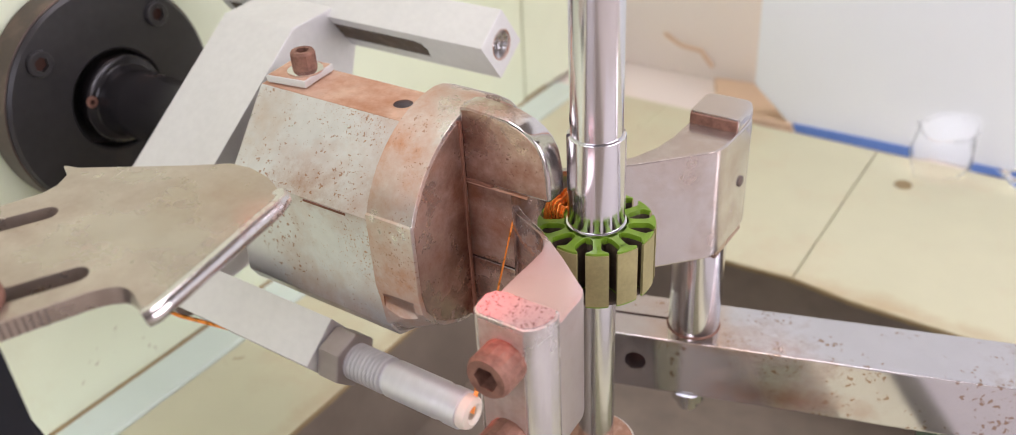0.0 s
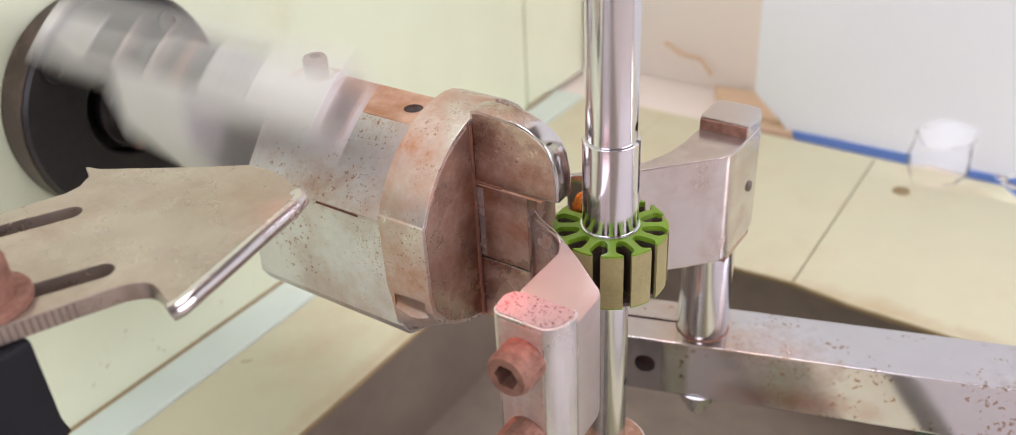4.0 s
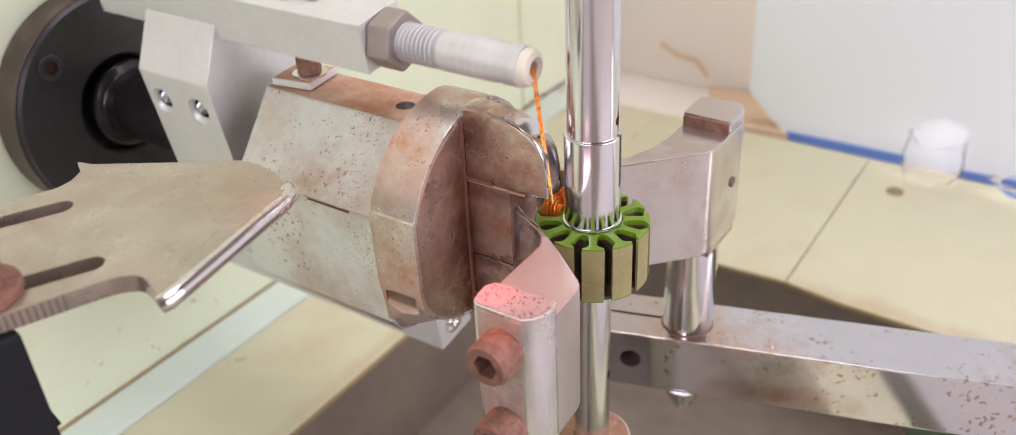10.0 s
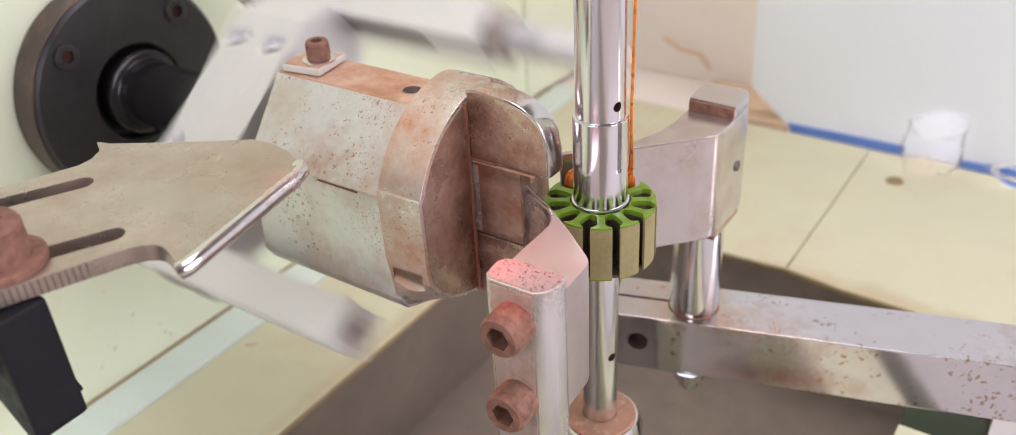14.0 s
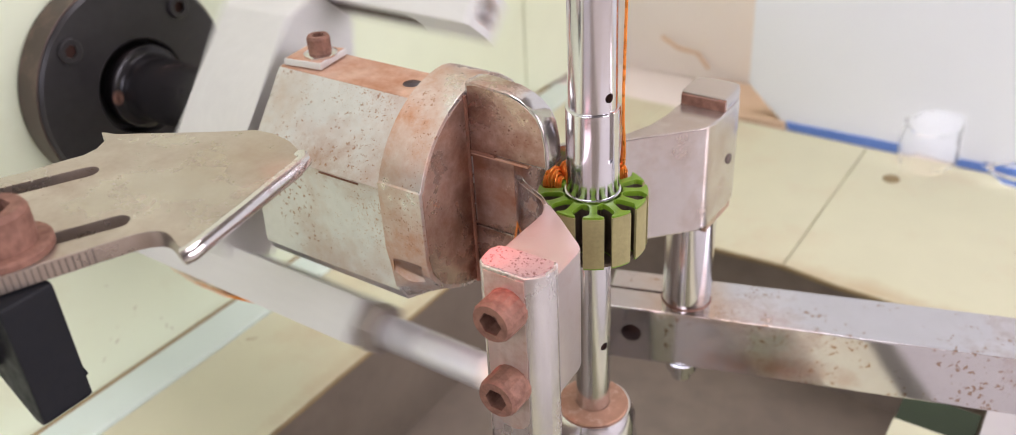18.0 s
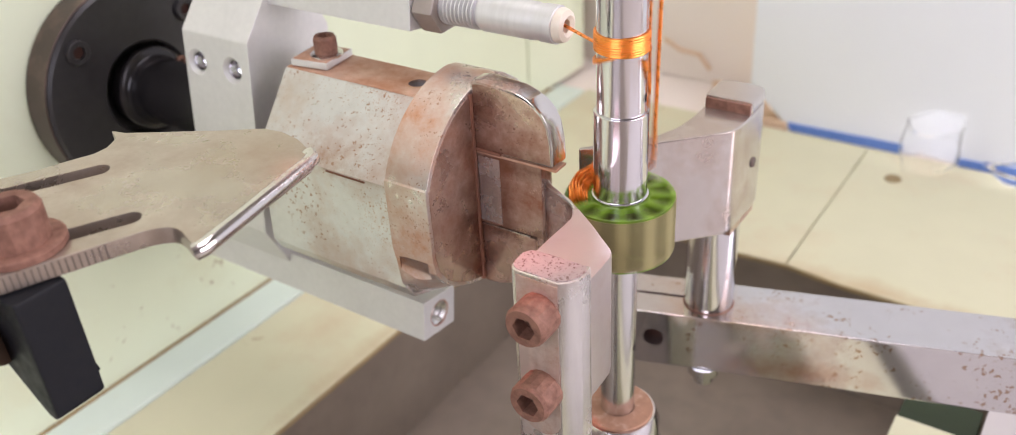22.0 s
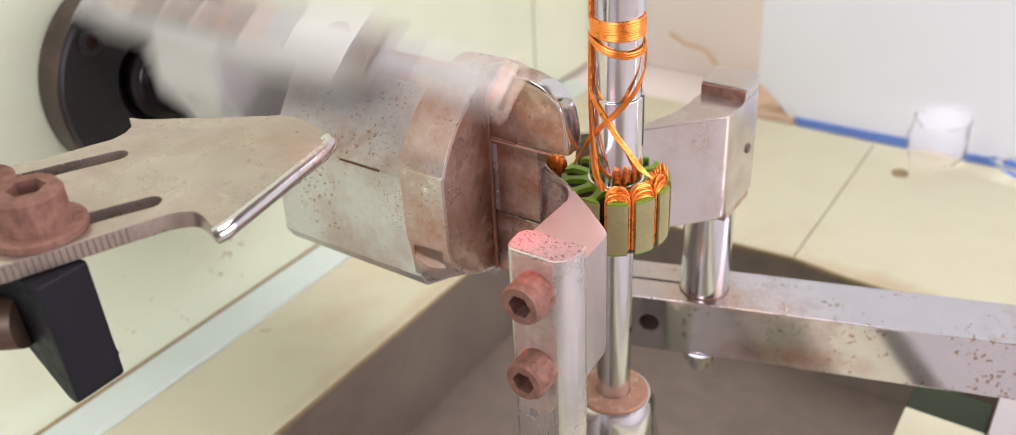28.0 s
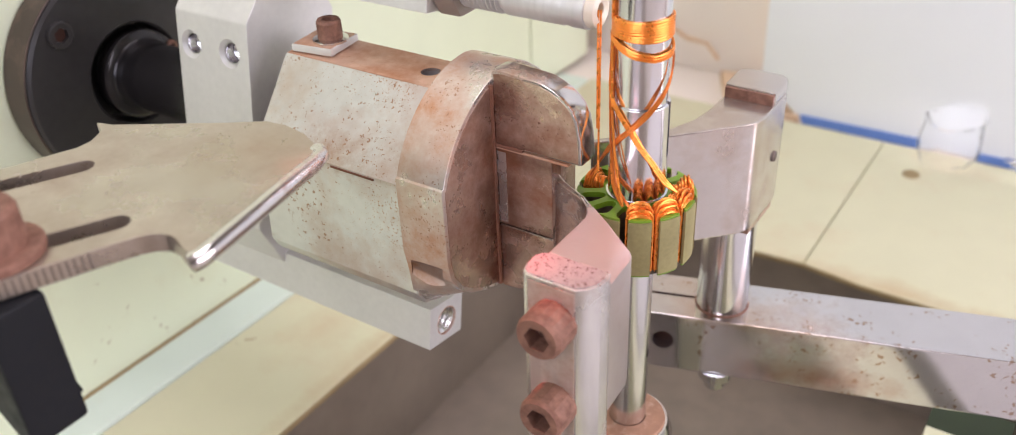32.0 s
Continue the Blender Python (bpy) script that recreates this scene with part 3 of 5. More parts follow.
def build_setting():
    setting("wall_panel", block((WX - 0.03, -0.60, 0.0), (WX, 0.1826, 0.45), 0.0008), "wall", "pale green enamelled head panel of the machine")
    setting("wall_side_panel", block((WX - 0.028, 0.1848, 0.0), (WX - 0.001, 0.232, 0.45), 0.0008), "wall", "pale green enamelled side panel beside a dark joint")
    setting("wall_backing", block((WX - 0.034, 0.17, 0.0), (WX - 0.006, 0.225, 0.44), 0), "gap", "dark gap behind the panel joint")
    setting("trim_joint", block((WX - 0.001, -0.60, 0.0002), (WX + 0.0016, 0.2, 0.0010), 0.0002), "joint", "brown dirt joint along the foot of the panel")
    setting("trim_strip", block((WX + 0.0017, -0.60, -0.004), (-0.1212, 0.205, 0.0012), 0.0003), "teal", "pale teal strip along the panel's foot")
    setting("base_plate", block((-0.1210, -0.60, -0.0016), (-0.0832, 0.2085, 0.0), 0.0004), "cream", "cream painted base plate with brown stains")
    setting("trim_edge", block((-0.0834, -0.60, -0.0018), (-0.0828, 0.118, -0.0005), 0.0001), "joint", "brown bare edge of the base plate")
    near, far = 0.1165, 0.2085
    edge = [(-0.0830, near + 0.001), (-0.02, near + 0.0002), (0.003, near + 0.0014), (0.0195, near - 0.001), (0.038, near - 0.0016), (0.085, near - 0.002)]
    setting("base_plate_far", prism([(-0.0830, far), (-0.0830, near + 0.001), (-0.02, near + 0.0002), (0.0016, near + 0.0014), (0.0016, far)], -0.0016, 0.0, bev=0.0002), "cream", "cream painted base plate beyond the winding head")
    setting("base_plate_right", prism([(0.0020, far), (0.0020, near + 0.0014), (0.0195, near - 0.001), (0.038, near - 0.0016), (0.0815, near - 0.002), (0.0815, far)], -0.0016, 0.0, bev=0.0003), "cream", "cream painted base plate with a drilled hole")
    setting("base_plate_end", prism([(0.0822, far), (0.0822, near - 0.002), (0.25, near - 0.002), (0.25, far)], -0.0016, 0.0, bev=0.0003), "cream", "cream painted base plate at the end of the bed")
    setting("trim_far_edge", prism([(a, b - 0.0004) for a, b in edge] + [(a, b + 0.0006) for a, b in reversed(edge)], -0.0017, -0.0004), "joint", "brown bare edge of the base plate")
    setting("bed_floor", block((-0.0900, -0.60, -0.050), (0.25, 0.21, -0.045), 0), "pit", "dark grey machine bed under the winding head")
    setting("bed_side", block((-0.0900, -0.60, -0.046), (-0.0870, 0.21, -0.0018), 0), "pit", "dark grey side of the bed")
    setting("bed_end", block((-0.0860, 0.121, -0.046), (0.25, 0.125, -0.0018), 0), "pit", "dark grey end of the bed")
    hole = thing("plate_screw", "brown countersunk screw in the cream base plate", "screw")
    part("screw_head", lathe([(0, 0.0001), (0.0012, 0.0001), (0.0016, 0.0004), (0.0027, 0.0004), (0.0030, 0.0)], 24, pose(0.016, 0.1884, 0.0)), "joint", hole, "brown screw head")
    # low ledge of the bed under the clamp bar
    setting("bed_ledge", block((0.0483, -0.10, -0.045), (0.0668, 0.0672, -0.0001), 0.0005), "cream", "cream painted ledge of the bed")
    setting("bed_step", block((0.0478, 0.0676, -0.045), (0.0664, 0.0860, -0.0060), 0.0004), "bedgreen", "dark green painted step of the bed")
    setting("bed_pad", prism([(0.0673, 0.0830), (0.0673, 0.0670), (0.0735, 0.0640), (0.0735, -0.10), (0.25, -0.10), (0.25, 0.0830)], -0.045, 0.0004, bev=0.0005), "pad", "pale grey pad on the bed")
    # unseen room added round the machine for bounced light and metal reflections
    setting("floor", block((-3.0, -3.0, -0.86), (3.0, 3.0, -0.80), 0), "floor", "unseen grey workshop floor")
    setting("ceiling", block((-3.0, -3.0, 1.90), (3.0, 3.0, 1.96), 0), "room", "unseen warm grey ceiling added over the workshop")
    setting("wall_north", block((-3.0, 2.9, -0.8), (3.0, 3.0, 1.9), 0), "room", "unseen warm grey plaster wall added round the workshop")
    setting("wall_west", block((-3.0, -2.9, -0.8), (-2.9, 2.9, 1.9), 0), "room", "unseen warm grey plaster wall added round the workshop")
    for name, lo, hi in (("wall_south", (-3.0, -3.0, -0.8), (3.0, -2.9, 0.35)), ("wall_south_top", (-3.0, -3.0, 1.55), (3.0, -2.9, 1.9)),
                         ("wall_south_left", (-3.0, -3.0, 0.35), (-1.3, -2.9, 1.55)), ("wall_south_right", (0.9, -3.0, 0.35), (3.0, -2.9, 1.55)),
                         ("wall_east", (2.9, -2.9, -0.8), (3.0, 2.9, 0.1)), ("wall_east_top", (2.9, -2.9, 1.5), (3.0, 2.9, 1.9)),
                         ("wall_east_left", (2.9, 1.5, 0.1), (3.0, 2.9, 1.5)), ("wall_east_right", (2.9, -2.9, 0.1), (3.0, -0.6, 1.5))):
        setting(name, block(lo, hi, 0), "room", "unseen warm grey plaster wall added round a window")
    setting("bench_base", block((-0.45, -0.57, -0.80), (0.55, 0.85, -0.10), 0.002), "room", "warm grey closed base of the bench")
    setting("bench", block((-0.5, -0.62, -0.10), (0.60, 0.90, -0.055), 0.001), "room", "warm grey bench under the machine")


def build_background():
    setting("bench_shelf", block((-0.30, 0.2095, -0.020), (0.50, 0.90, -0.003), 0.0005), "beige", "beige bench top behind the machine")
    t = thing("white_board", "white foam board standing on the bench behind the machine", "board")
    part("panel", prism([(-0.049, 0.0135), (-0.0308, -0.0028), (0.34, -0.0028), (0.34, 0.30), (-0.052, 0.30)], 0.2150, 0.2230, "y", 0.0006), "white", t, "plain white panel")
    part("tape_edge", prism([(-0.0305, -0.0026), (-0.0318, 0.0008), (0.0120, 0.0012), (0.0125, -0.0026)], 0.2142, 0.2149, "y"), "blue", t, "blue tape along the lower edge")
    part("tape_edge", prism([(0.033, -0.0026), (0.033, 0.0004), (0.075, 0.0006), (0.075, -0.0026)], 0.2142, 0.2149, "y"), "blue", t, "blue tape along the lower edge")
    t = thing("cardboard_sheet", "beige cardboard sheet leaning behind the machine", "cardboard")
    part("sheet", block((-0.30, 0.246, -0.003), (-0.02, 0.252, 0.42), 0.001), "beige", t)
    t = thing("tan_offcut", "tan board offcut lying beside the white board", "board")
    part("offcut", prism([(-0.0760, 0.2420), (-0.0560, 0.2440), (-0.0318, 0.2138), (-0.0600, 0.2100)], -0.003, 0.0005, bev=0.0003), "tan", t)
    t = thing("yellow_wire_scrap", "thin yellowish wire scrap hanging before the cardboard", "wire")
    part("strand", tube([(-0.1015, 0.2440, 0.0152), (-0.0934, 0.2440, 0.0111), (-0.0840, 0.2440, 0.0103), (-0.0783, 0.2440, 0.0040)], 0.0009, 8), "tan", t)
    t = thing("plastic_cup", "crumpled clear plastic cup on the base plate", "cup")
    prof = [(0.0076, 0.0), (0.0090, 0.005), (0.0086, 0.010), (0.0096, 0.0175), (0.0094, 0.0177), (0.0083, 0.010), (0.0087, 0.005), (0.0073, 0.0006), (0, 0.0006)]
    for name, rows in (("cup_wall", prof), ("rim", [(0.0095, 0.0173), (0.0100, 0.0176), (0.0100, 0.0181), (0.0095, 0.0183), (0.0093, 0.0178)])):
        bm = lathe(rows, 36)
        for v in bm.verts:
            v.co += 0.0034 * noise.noise_vector(v.co * 130)
        bm.transform(pose(0.0240, 0.2010, 0.0006))
        part(name, bm, "film", t).visible_shadow = False
    t = thing("plastic_bag", "crumpled clear plastic bag beside the white board", "plastic bag")
    bm = bmesh.new()
    bmesh.ops.create_icosphere(bm, subdivisions=4, radius=0.010)
    for v in bm.verts:
        v.co = Vector((v.co.x * 2.2, v.co.y * 0.6, v.co.z * 0.5)) + 0.003 * noise.noise_vector(v.co * 140)
    bm.transform(pose(0.064, 0.2010, 0.0058))
    part("bag", bm, "film", t).visible_shadow = False


# ---- flyer hub on the panel ----
def build_hub():
    t = thing("flyer_hub", "black oxide bearing hub screwed to the green panel", "bearing hub")
    cy, cz = -0.0005, 0.0797
    m = Matrix.Translation((WX, cy, cz)) @ ALONG_X
    part("disc", lathe([(0, 0), (0.0266, 0), (0.0266, 0.0082), (0.0259, 0.0090), (0.0122, 0.0090), (0.0117, 0.0085), (0.0117, 0.0030), (0, 0.0030)], 72, m), "black", t)
    part("rim", lathe([(0.0267, 0.0004), (0.0270, 0.0006), (0.0270, 0.0078), (0.0267, 0.0080)], 72, m), "hub_rim", t, "worn brown steel rim")
    part("seal_ring", lathe([(0.0115, 0.0030), (0.0115, 0.0040), (0.0109, 0.0040), (0.0109, 0.0030)], 48, m), "black", t, "sunk black seal ring")
    for k in range(4):
        a = radians(90 * k + 47)
        cap_screw(t, Matrix.Translation((WX + 0.0085, cy + 0.0218 * math.cos(a), cz + 0.0218 * math.sin(a))) @ ALONG_X, 0.0029, 0.0016, label="black socket-head screw", material="black", washer=0.0037)


# ---- flyer: crossbar with two arms, turning round x ----
def slotted(x0, x1, half, z0, z1, sx0, sx1, width):
    """A bar along x with a long round-ended slot through it along z."""
    r = width / 2
    hole = ring(sx1 - r, 0, r, 10, -90, 180) + ring(sx0 + r, 0, r, 10, 90, 180)
    outline = [(x0, -half), (x1, -half), (x1, half), (x0, half)]
    return prism(outline, z0, z1, "z", 0.0003, [hole])


def slot_stack(arm, turn, R):
    """Pins, spacers and thin guide discs lined up in an arm's slot."""
    m = turn @ Matrix.Translation((0, 0, R + 0.0014)) @ ALONG_X
    for name, x0, x1, r, key, label in (("pin", -0.1090, -0.0982, 0.0023, "chrome", "bright pin in the slot"), ("spacer", -0.0972, -0.0905, 0.0024, "black", "black spacer"), ("disc", -0.0872, -0.0860, 0.0045, "nut", "brown guide disc"),
                                        ("spacer", -0.0842, -0.0814, 0.0024, "black", "black spacer"), ("disc", -0.0778, -0.0766, 0.0045, "nut", "brown guide disc"), ("roller", -0.0742, -0.0708, 0.0022, "rust", "rusty roller"),
                                        ("spacer", -0.0704, -0.0668, 0.0024, "black", "black spacer"), ("sleeve", -0.0664, -0.0548, 0.0023, "alu_bright", "bright sleeve in the slot")):
        part(name, lathe([(0, x0), (r * 0.92, x0), (r, x0 + 0.0002), (r, x1 - 0.0002), (r * 0.92, x1), (0, x1)], 28, m), key, arm, label)
    part("axle", lathe([(0, -0.1092), (0.0009, -0.1092), (0.0009, -0.0545), (0, -0.0545)], 12, m), "rod", arm, "brown axle")


def build_flyer():
    t = thing("flyer", "matt aluminium winding flyer with a wire nozzle arm", "winding flyer")
    R, h, w = 0.0334, 0.0047, 0.0053
    # crossbar: a flat bar with chamfered heads
    half = [(0.0053, 0.0318), (0.0118, 0.0216), (0.0118, -0.0216), (0.0053, -0.0318)]
    prof = half + [(-y, z) for y, z in reversed(half)]
    drills = []
    bores = [Matrix.Translation((dx, -0.0118, dz)) @ ALONG_NY for dz in (0.0150, -0.0130) for dx in (-0.0936, -0.0825)]
    for m in bores:
        drills += [lathe([(0, -0.0046), (0.0022, -0.0034), (0.0022, -0.0008), (0.0031, 0.0002), (0.0031, 0.001), (0, 0.001)], 28, m)]
    part("crossbar", cut(prism(prof, -0.0977, -0.0771, "x", 0.0004), *drills), "alu", t, "aluminium crossbar with chamfered heads")
    shaft = part("shaft", lathe([(0, -0.1300), (0.0104, -0.1300), (0.0104, -0.1266), (0.0099, -0.1261), (0.0086, -0.1258), (0.0080, -0.1250), (0.0080, -0.0976), (0, -0.0976)], 56, ALONG_X), "oiled", t, "black drive shaft with a shoulder")
    a = radians(-55)
    cap_screw(shaft, Matrix.Translation((-0.1260, -0.0096 * math.sin(a), 0.0096 * math.cos(a))) @ ALONG_X, 0.0013, 0.0007, label="rusty screw in the shoulder", material="rust")
    part("bearing_nose", lathe([(0, -0.0772), (0.0060, -0.0772), (0.0060, -0.0722), (0, -0.0722)], 48, ALONG_X), "core", t, "brown bearing nose")
    for m in bores:
        part("drilled_bore", lathe([(0, -0.0044), (0.0021, -0.0033), (0.0021, -0.0010), (0.0020, -0.0010), (0.0020, -0.0031), (0, -0.0042)], 28, m), "chrome", t, "bright countersunk bore")
    # nozzle arm
    up = Matrix.Translation((0, 0, R))
    bm = slotted(-0.1130, -0.0390, w, -h, h, -0.1105, -0.0530, 0.0052)
    bm.transform(up)
    arm = part("nozzle_arm", bm, "alu", t, "slotted aluminium arm")
    # Dark sheet closes the through slot and carries its shade.
    part("slot_shade", block((-0.1103, -0.0024, R - h + 0.0006), (-0.0532, 0.0024, R - h + 0.0012), 0), "slot", arm, "dark sheet in place of shade in the slot")
    part("clamp_pin", lathe([(0, 0.0), (0.0024, 0.0), (0.0026, 0.0004), (0.0026, 0.0034), (0.0022, 0.0038), (0, 0.0038)], 24, Matrix.Translation((-0.1040, w, R)) @ Matrix.Rotation(radians(-90), 4, "X")), "chrome", arm, "bright pin")
    slot_stack(arm, Matrix.Identity(4), R)
    part("feed_wire", tube([(-0.1095, 0, R + 0.003), (-0.0866, 0.0, R + 0.0062), (-0.0772, 0.0, R + 0.0062), (-0.062, 0, R + 0.0040), (-0.0545, 0, R + 0.0010)], 0.00040, 6), "copper", arm, "orange enamelled wire")
    part("lock_nut", prism(ring(0, 0, 0.0054, 6, 10), -0.0389, -0.0340, "x", 0.0006, m=up), "nut", t, "dull brown lock nut")
    prof = [(0, -0.0350), (0.0028, -0.0350)]
    for k in range(9):
        x = -0.0338 + 0.0009 * k
        prof += [(0.0034, x), (0.0034, x + 0.0002), (0.0028, x + 0.00045), (0.0028, x + 0.0006)]
    prof += [(0.0034, -0.0250), (0.0034, -0.0144), (0.00325, -0.0142), (0.00325, -0.0129), (0.0034, -0.0127), (0.0034, -0.0099), (0.0029, -0.0097), (0, -0.0097)]
    part("nozzle", lathe(prof, 36, up @ ALONG_X), "alu_bright", t, "threaded turned aluminium nozzle")
    tip = part("ceramic_tip", lathe([(0.0010, -0.0109), (0.0030, -0.0109), (0.0031, -0.0092), (0.0028, -0.0083), (0.0019, -0.0079), (0.0012, -0.0084), (0.0010, -0.0109)], 32, up @ ALONG_X), "ceramic", t, "ivory ceramic wire guide")
    # Dark disc carries the shade inside the bore.
    part("tip_bore", lathe([(0, -0.0096), (0.0011, -0.0096), (0.0011, -0.0098), (0, -0.0098)], 16, up @ ALONG_X), "slot", tip, "dark disc for shade in the bore of the guide")
    # counter arm
    down = Matrix.Rotation(math.pi, 4, "X") @ Matrix.Translation((0, 0, R + 0.0006))
    bm = cut(slotted(-0.1130, -0.0370, w, -h, h, -0.1105, -0.0530, 0.0052), pin(0.0030, -0.0450, -0.0300, 28, ALONG_X))
    bm.transform(down)
    arm = part("counter_arm", bm, "alu", t, "slotted aluminium counterweight arm with a drilled end")
    prof = []
    for k in range(6):
        prof += [(0.00295, -0.0376 - 0.0012 * k), (0.00235, -0.0382 - 0.0012 * k)]
    part("thread", lathe(prof + [(0.00235, -0.0447), (0, -0.0447)], 28, down @ ALONG_X), "shaft", arm, "threaded bore")
    part("bore_rim", lathe([(0.0029, -0.0374), (0.0031, -0.03697), (0.0030, -0.03690), (0.0029, -0.0370)], 28, down @ ALONG_X), "rust_ring", arm, "rusty rim of the bore")
    # Sheet coloured for the shade within the counter arm's slot.
    part("slot_shade", block((-0.1103, -0.0024, -R + h - 0.0012), (-0.0532, 0.0024, -R + h - 0.0006), 0), "slot", arm, "dark sheet in place of shade in the slot")
    bms = Matrix.Rotation(math.pi, 4, "X")
    slot_stack(arm, bms, R + 0.0006)
    return t


# ---- former: faceted body, flange and blade ----
def build_former():
    t = thing("winding_former", "rust-speckled steel winding former with a round flange", "winding former")
    half = [(0.0058, 0.0157), (0.0195, 0.0042), (0.0207, -0.0165), (0.0188, -0.0196), (0.0115, -0.0222), (0.0040, -0.0235)]
    prof = half + [(-y, z) for y, z in reversed(half)]
    bm = prism([(y, AZ + z) for y, z in prof], -0.0690, -0.0290, "x", 0.0003)
    for v in bm.verts:
        if v.co.x < -0.06:
            v.co.x += 0.26 * max(0.0, abs(v.co.y) - 0.0053)
    bm = cut(bm, pin(0.0018, AZ + 0.0105, AZ + 0.02, 28, pose(-0.0388, 0, 0)))
    part("body", bm, "steel", t, "faceted steel body with rust specks", smooth=15)
    part("crown_flat", cut(block((-0.0688, -0.0056, AZ + 0.0152), (-0.0306, 0.0056, AZ + 0.01578), 0.0001), pin(0.0018, AZ + 0.0143, AZ + 0.0200, 28, pose(-0.0388, 0, 0))), "rusty_crown", t, "rust-brown top flat")
    part("bore", lathe([(0, 0.0), (0.0018, 0.0), (0.0018, 0.0004), (0, 0.0004)], 24, pose(-0.0388, 0, AZ + 0.0115)), "rust_and_shade", t, "dark drilled hole")
    part("seam", block((-0.0470, -0.01975, AZ + 0.0036), (-0.0372, -0.0190, AZ + 0.0039), 0), "rust_line", t, "rusty seam line")
    part("bearing_core", lathe([(0, -0.0722), (0.0068, -0.0722), (0.0068, -0.0688), (0, -0.0688)], 48, Matrix.Translation((0, 0, AZ)) @ ALONG_X), "core", t, "brown bearing core")
    # flange: a thick disc, its front face brown with rust
    R, FX = 0.0216, -0.0207
    m = Matrix.Translation((0, -0.0012, AZ + 0.0001)) @ ALONG_X
    arc = [(R * math.cos(radians(a)), R * math.sin(radians(a))) for a in range(90, 161, 5)]
    side = arc + [(-0.0207, 0.0072), (-0.0207, -0.0068), (-0.0200, -0.0103), (-0.0176, -0.0138), (-0.0147, -0.0160), (-0.0107, -0.0180), (-0.0055, -0.0196), (0.0, -0.0202)]
    outline = side + [(0.0055, -0.0196), (0.0107, -0.0180), (0.0138, -0.0150), (0.0150, -0.0100), (0.0152, 0.0040), (0.0142, 0.0095), (0.0116, 0.0142), (0.0087, 0.0174), (0.0049, 0.0200), (0.0022, 0.0212)]
    # its lower edge tapers back to the body, with a scoop milled into the side
    rear = [(-0.0300, y, z) for y, z in ((-0.0216, 0.0742), (-0.0206, 0.0656), (-0.0188, 0.0626), (-0.0115, 0.0600), (-0.0040, 0.0590), (0.0060, 0.0600), (0.0100, 0.0700), (-0.0100, 0.0800))]
    front = [(-0.0212, y, z) for y, z in ((-0.0216, 0.0742), (-0.0209, 0.0717), (-0.0185, 0.0684), (-0.0156, 0.0662), (-0.0119, 0.0643), (-0.0060, 0.0626), (0.0060, 0.0640), (0.0100, 0.0700), (-0.0100, 0.0800))]
    taper = bmesh.new()
    for p in rear + front:
        taper.verts.new(p)
    bmesh.ops.convex_hull(taper, input=taper.verts)

    def scoop():
        return pin(0.0040, 0.0, 0.0066, 40, Matrix.Translation((-0.0287, -0.0249, 0.0713)) @ Matrix.Rotation(radians(9), 4, "Z") @ Matrix.Rotation(radians(6), 4, "Y") @ ALONG_X)
    part("lower_taper", cut(taper, scoop()), "flange", t, "tapered lower edge of the flange", smooth=20)
    part("flange", cut(prism([(y - 0.0012, z + AZ) for y, z in outline], -0.0302, FX, "x", 0.0004), scoop()), "flange", t, "steel flange with a bright edge and a milled scoop", smooth=20)
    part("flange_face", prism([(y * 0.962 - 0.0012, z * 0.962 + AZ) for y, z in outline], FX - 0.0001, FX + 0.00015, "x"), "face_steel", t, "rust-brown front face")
    for y in (-0.0075,):
        part("rust_seam", block((FX, y - 0.0004, AZ - 0.0190), (FX + 0.0005, y + 0.0002, AZ + 0.0200), 0), "rust_line", t, "rusty corner along the blade")
    # blade: upper and lower rounded jaws with a middle block
    top = [(FX, 0.0092), (FX, 0.0224), (-0.0188, 0.0227), (-0.0150, 0.0224), (-0.0117, 0.0221), (-0.0092, 0.0213), (-0.0073, 0.0202), (-0.0057, 0.0187), (-0.0047, 0.0167), (-0.0041, 0.0135), (-0.0039, 0.0092)]
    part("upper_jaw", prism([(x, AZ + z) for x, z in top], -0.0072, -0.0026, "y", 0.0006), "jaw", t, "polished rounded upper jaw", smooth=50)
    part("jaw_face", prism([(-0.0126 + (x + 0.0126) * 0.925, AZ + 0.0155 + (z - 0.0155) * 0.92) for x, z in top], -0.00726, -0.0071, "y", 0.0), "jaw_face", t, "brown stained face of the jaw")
    # the middle block follows the carriage out of the flange
    slider = part("middle_block", block((-0.0290, -0.0070, AZ - 0.0062), (-0.0119, -0.0038, AZ + 0.0087), 0.0003), "rusty_steel", t, "brown stained sliding middle block")
    part("core_block", block((FX, -0.0036, AZ - 0.0064), (-0.0126, 0.0060, AZ + 0.0090), 0.0002), "rusty_steel", t, "brown stained core behind the block")
    part("ledge", block((-0.0288, -0.0071, AZ + 0.0085), (-0.0088, -0.0036, AZ + 0.0090), 0.0001), "rusty_crown", slider, "bright upper edge of the block")
    part("clean_face", block((-0.0268, -0.00712, AZ - 0.0056), (-0.0208, -0.0069, AZ + 0.0080), 0.00005), "clamp", slider, "clean ground end of the face")
    low = [(FX, -0.0066), (FX, -0.0200), (-0.0170, -0.0196), (-0.0130, -0.0182), (-0.0100, -0.0160), (-0.0086, -0.0130), (-0.0082, -0.0066)]
    part("lower_jaw", prism([(x, AZ + z) for x, z in low], -0.0070, 0.0058, "y", 0.0008), "rusty_steel", t, "brown stained lower jaw")
    part("rust_seam", block((FX, -0.00745, AZ + 0.0090), (-0.0150, -0.0050, AZ + 0.0096), 0), "rust_line", t, "rusty gap over the joint")
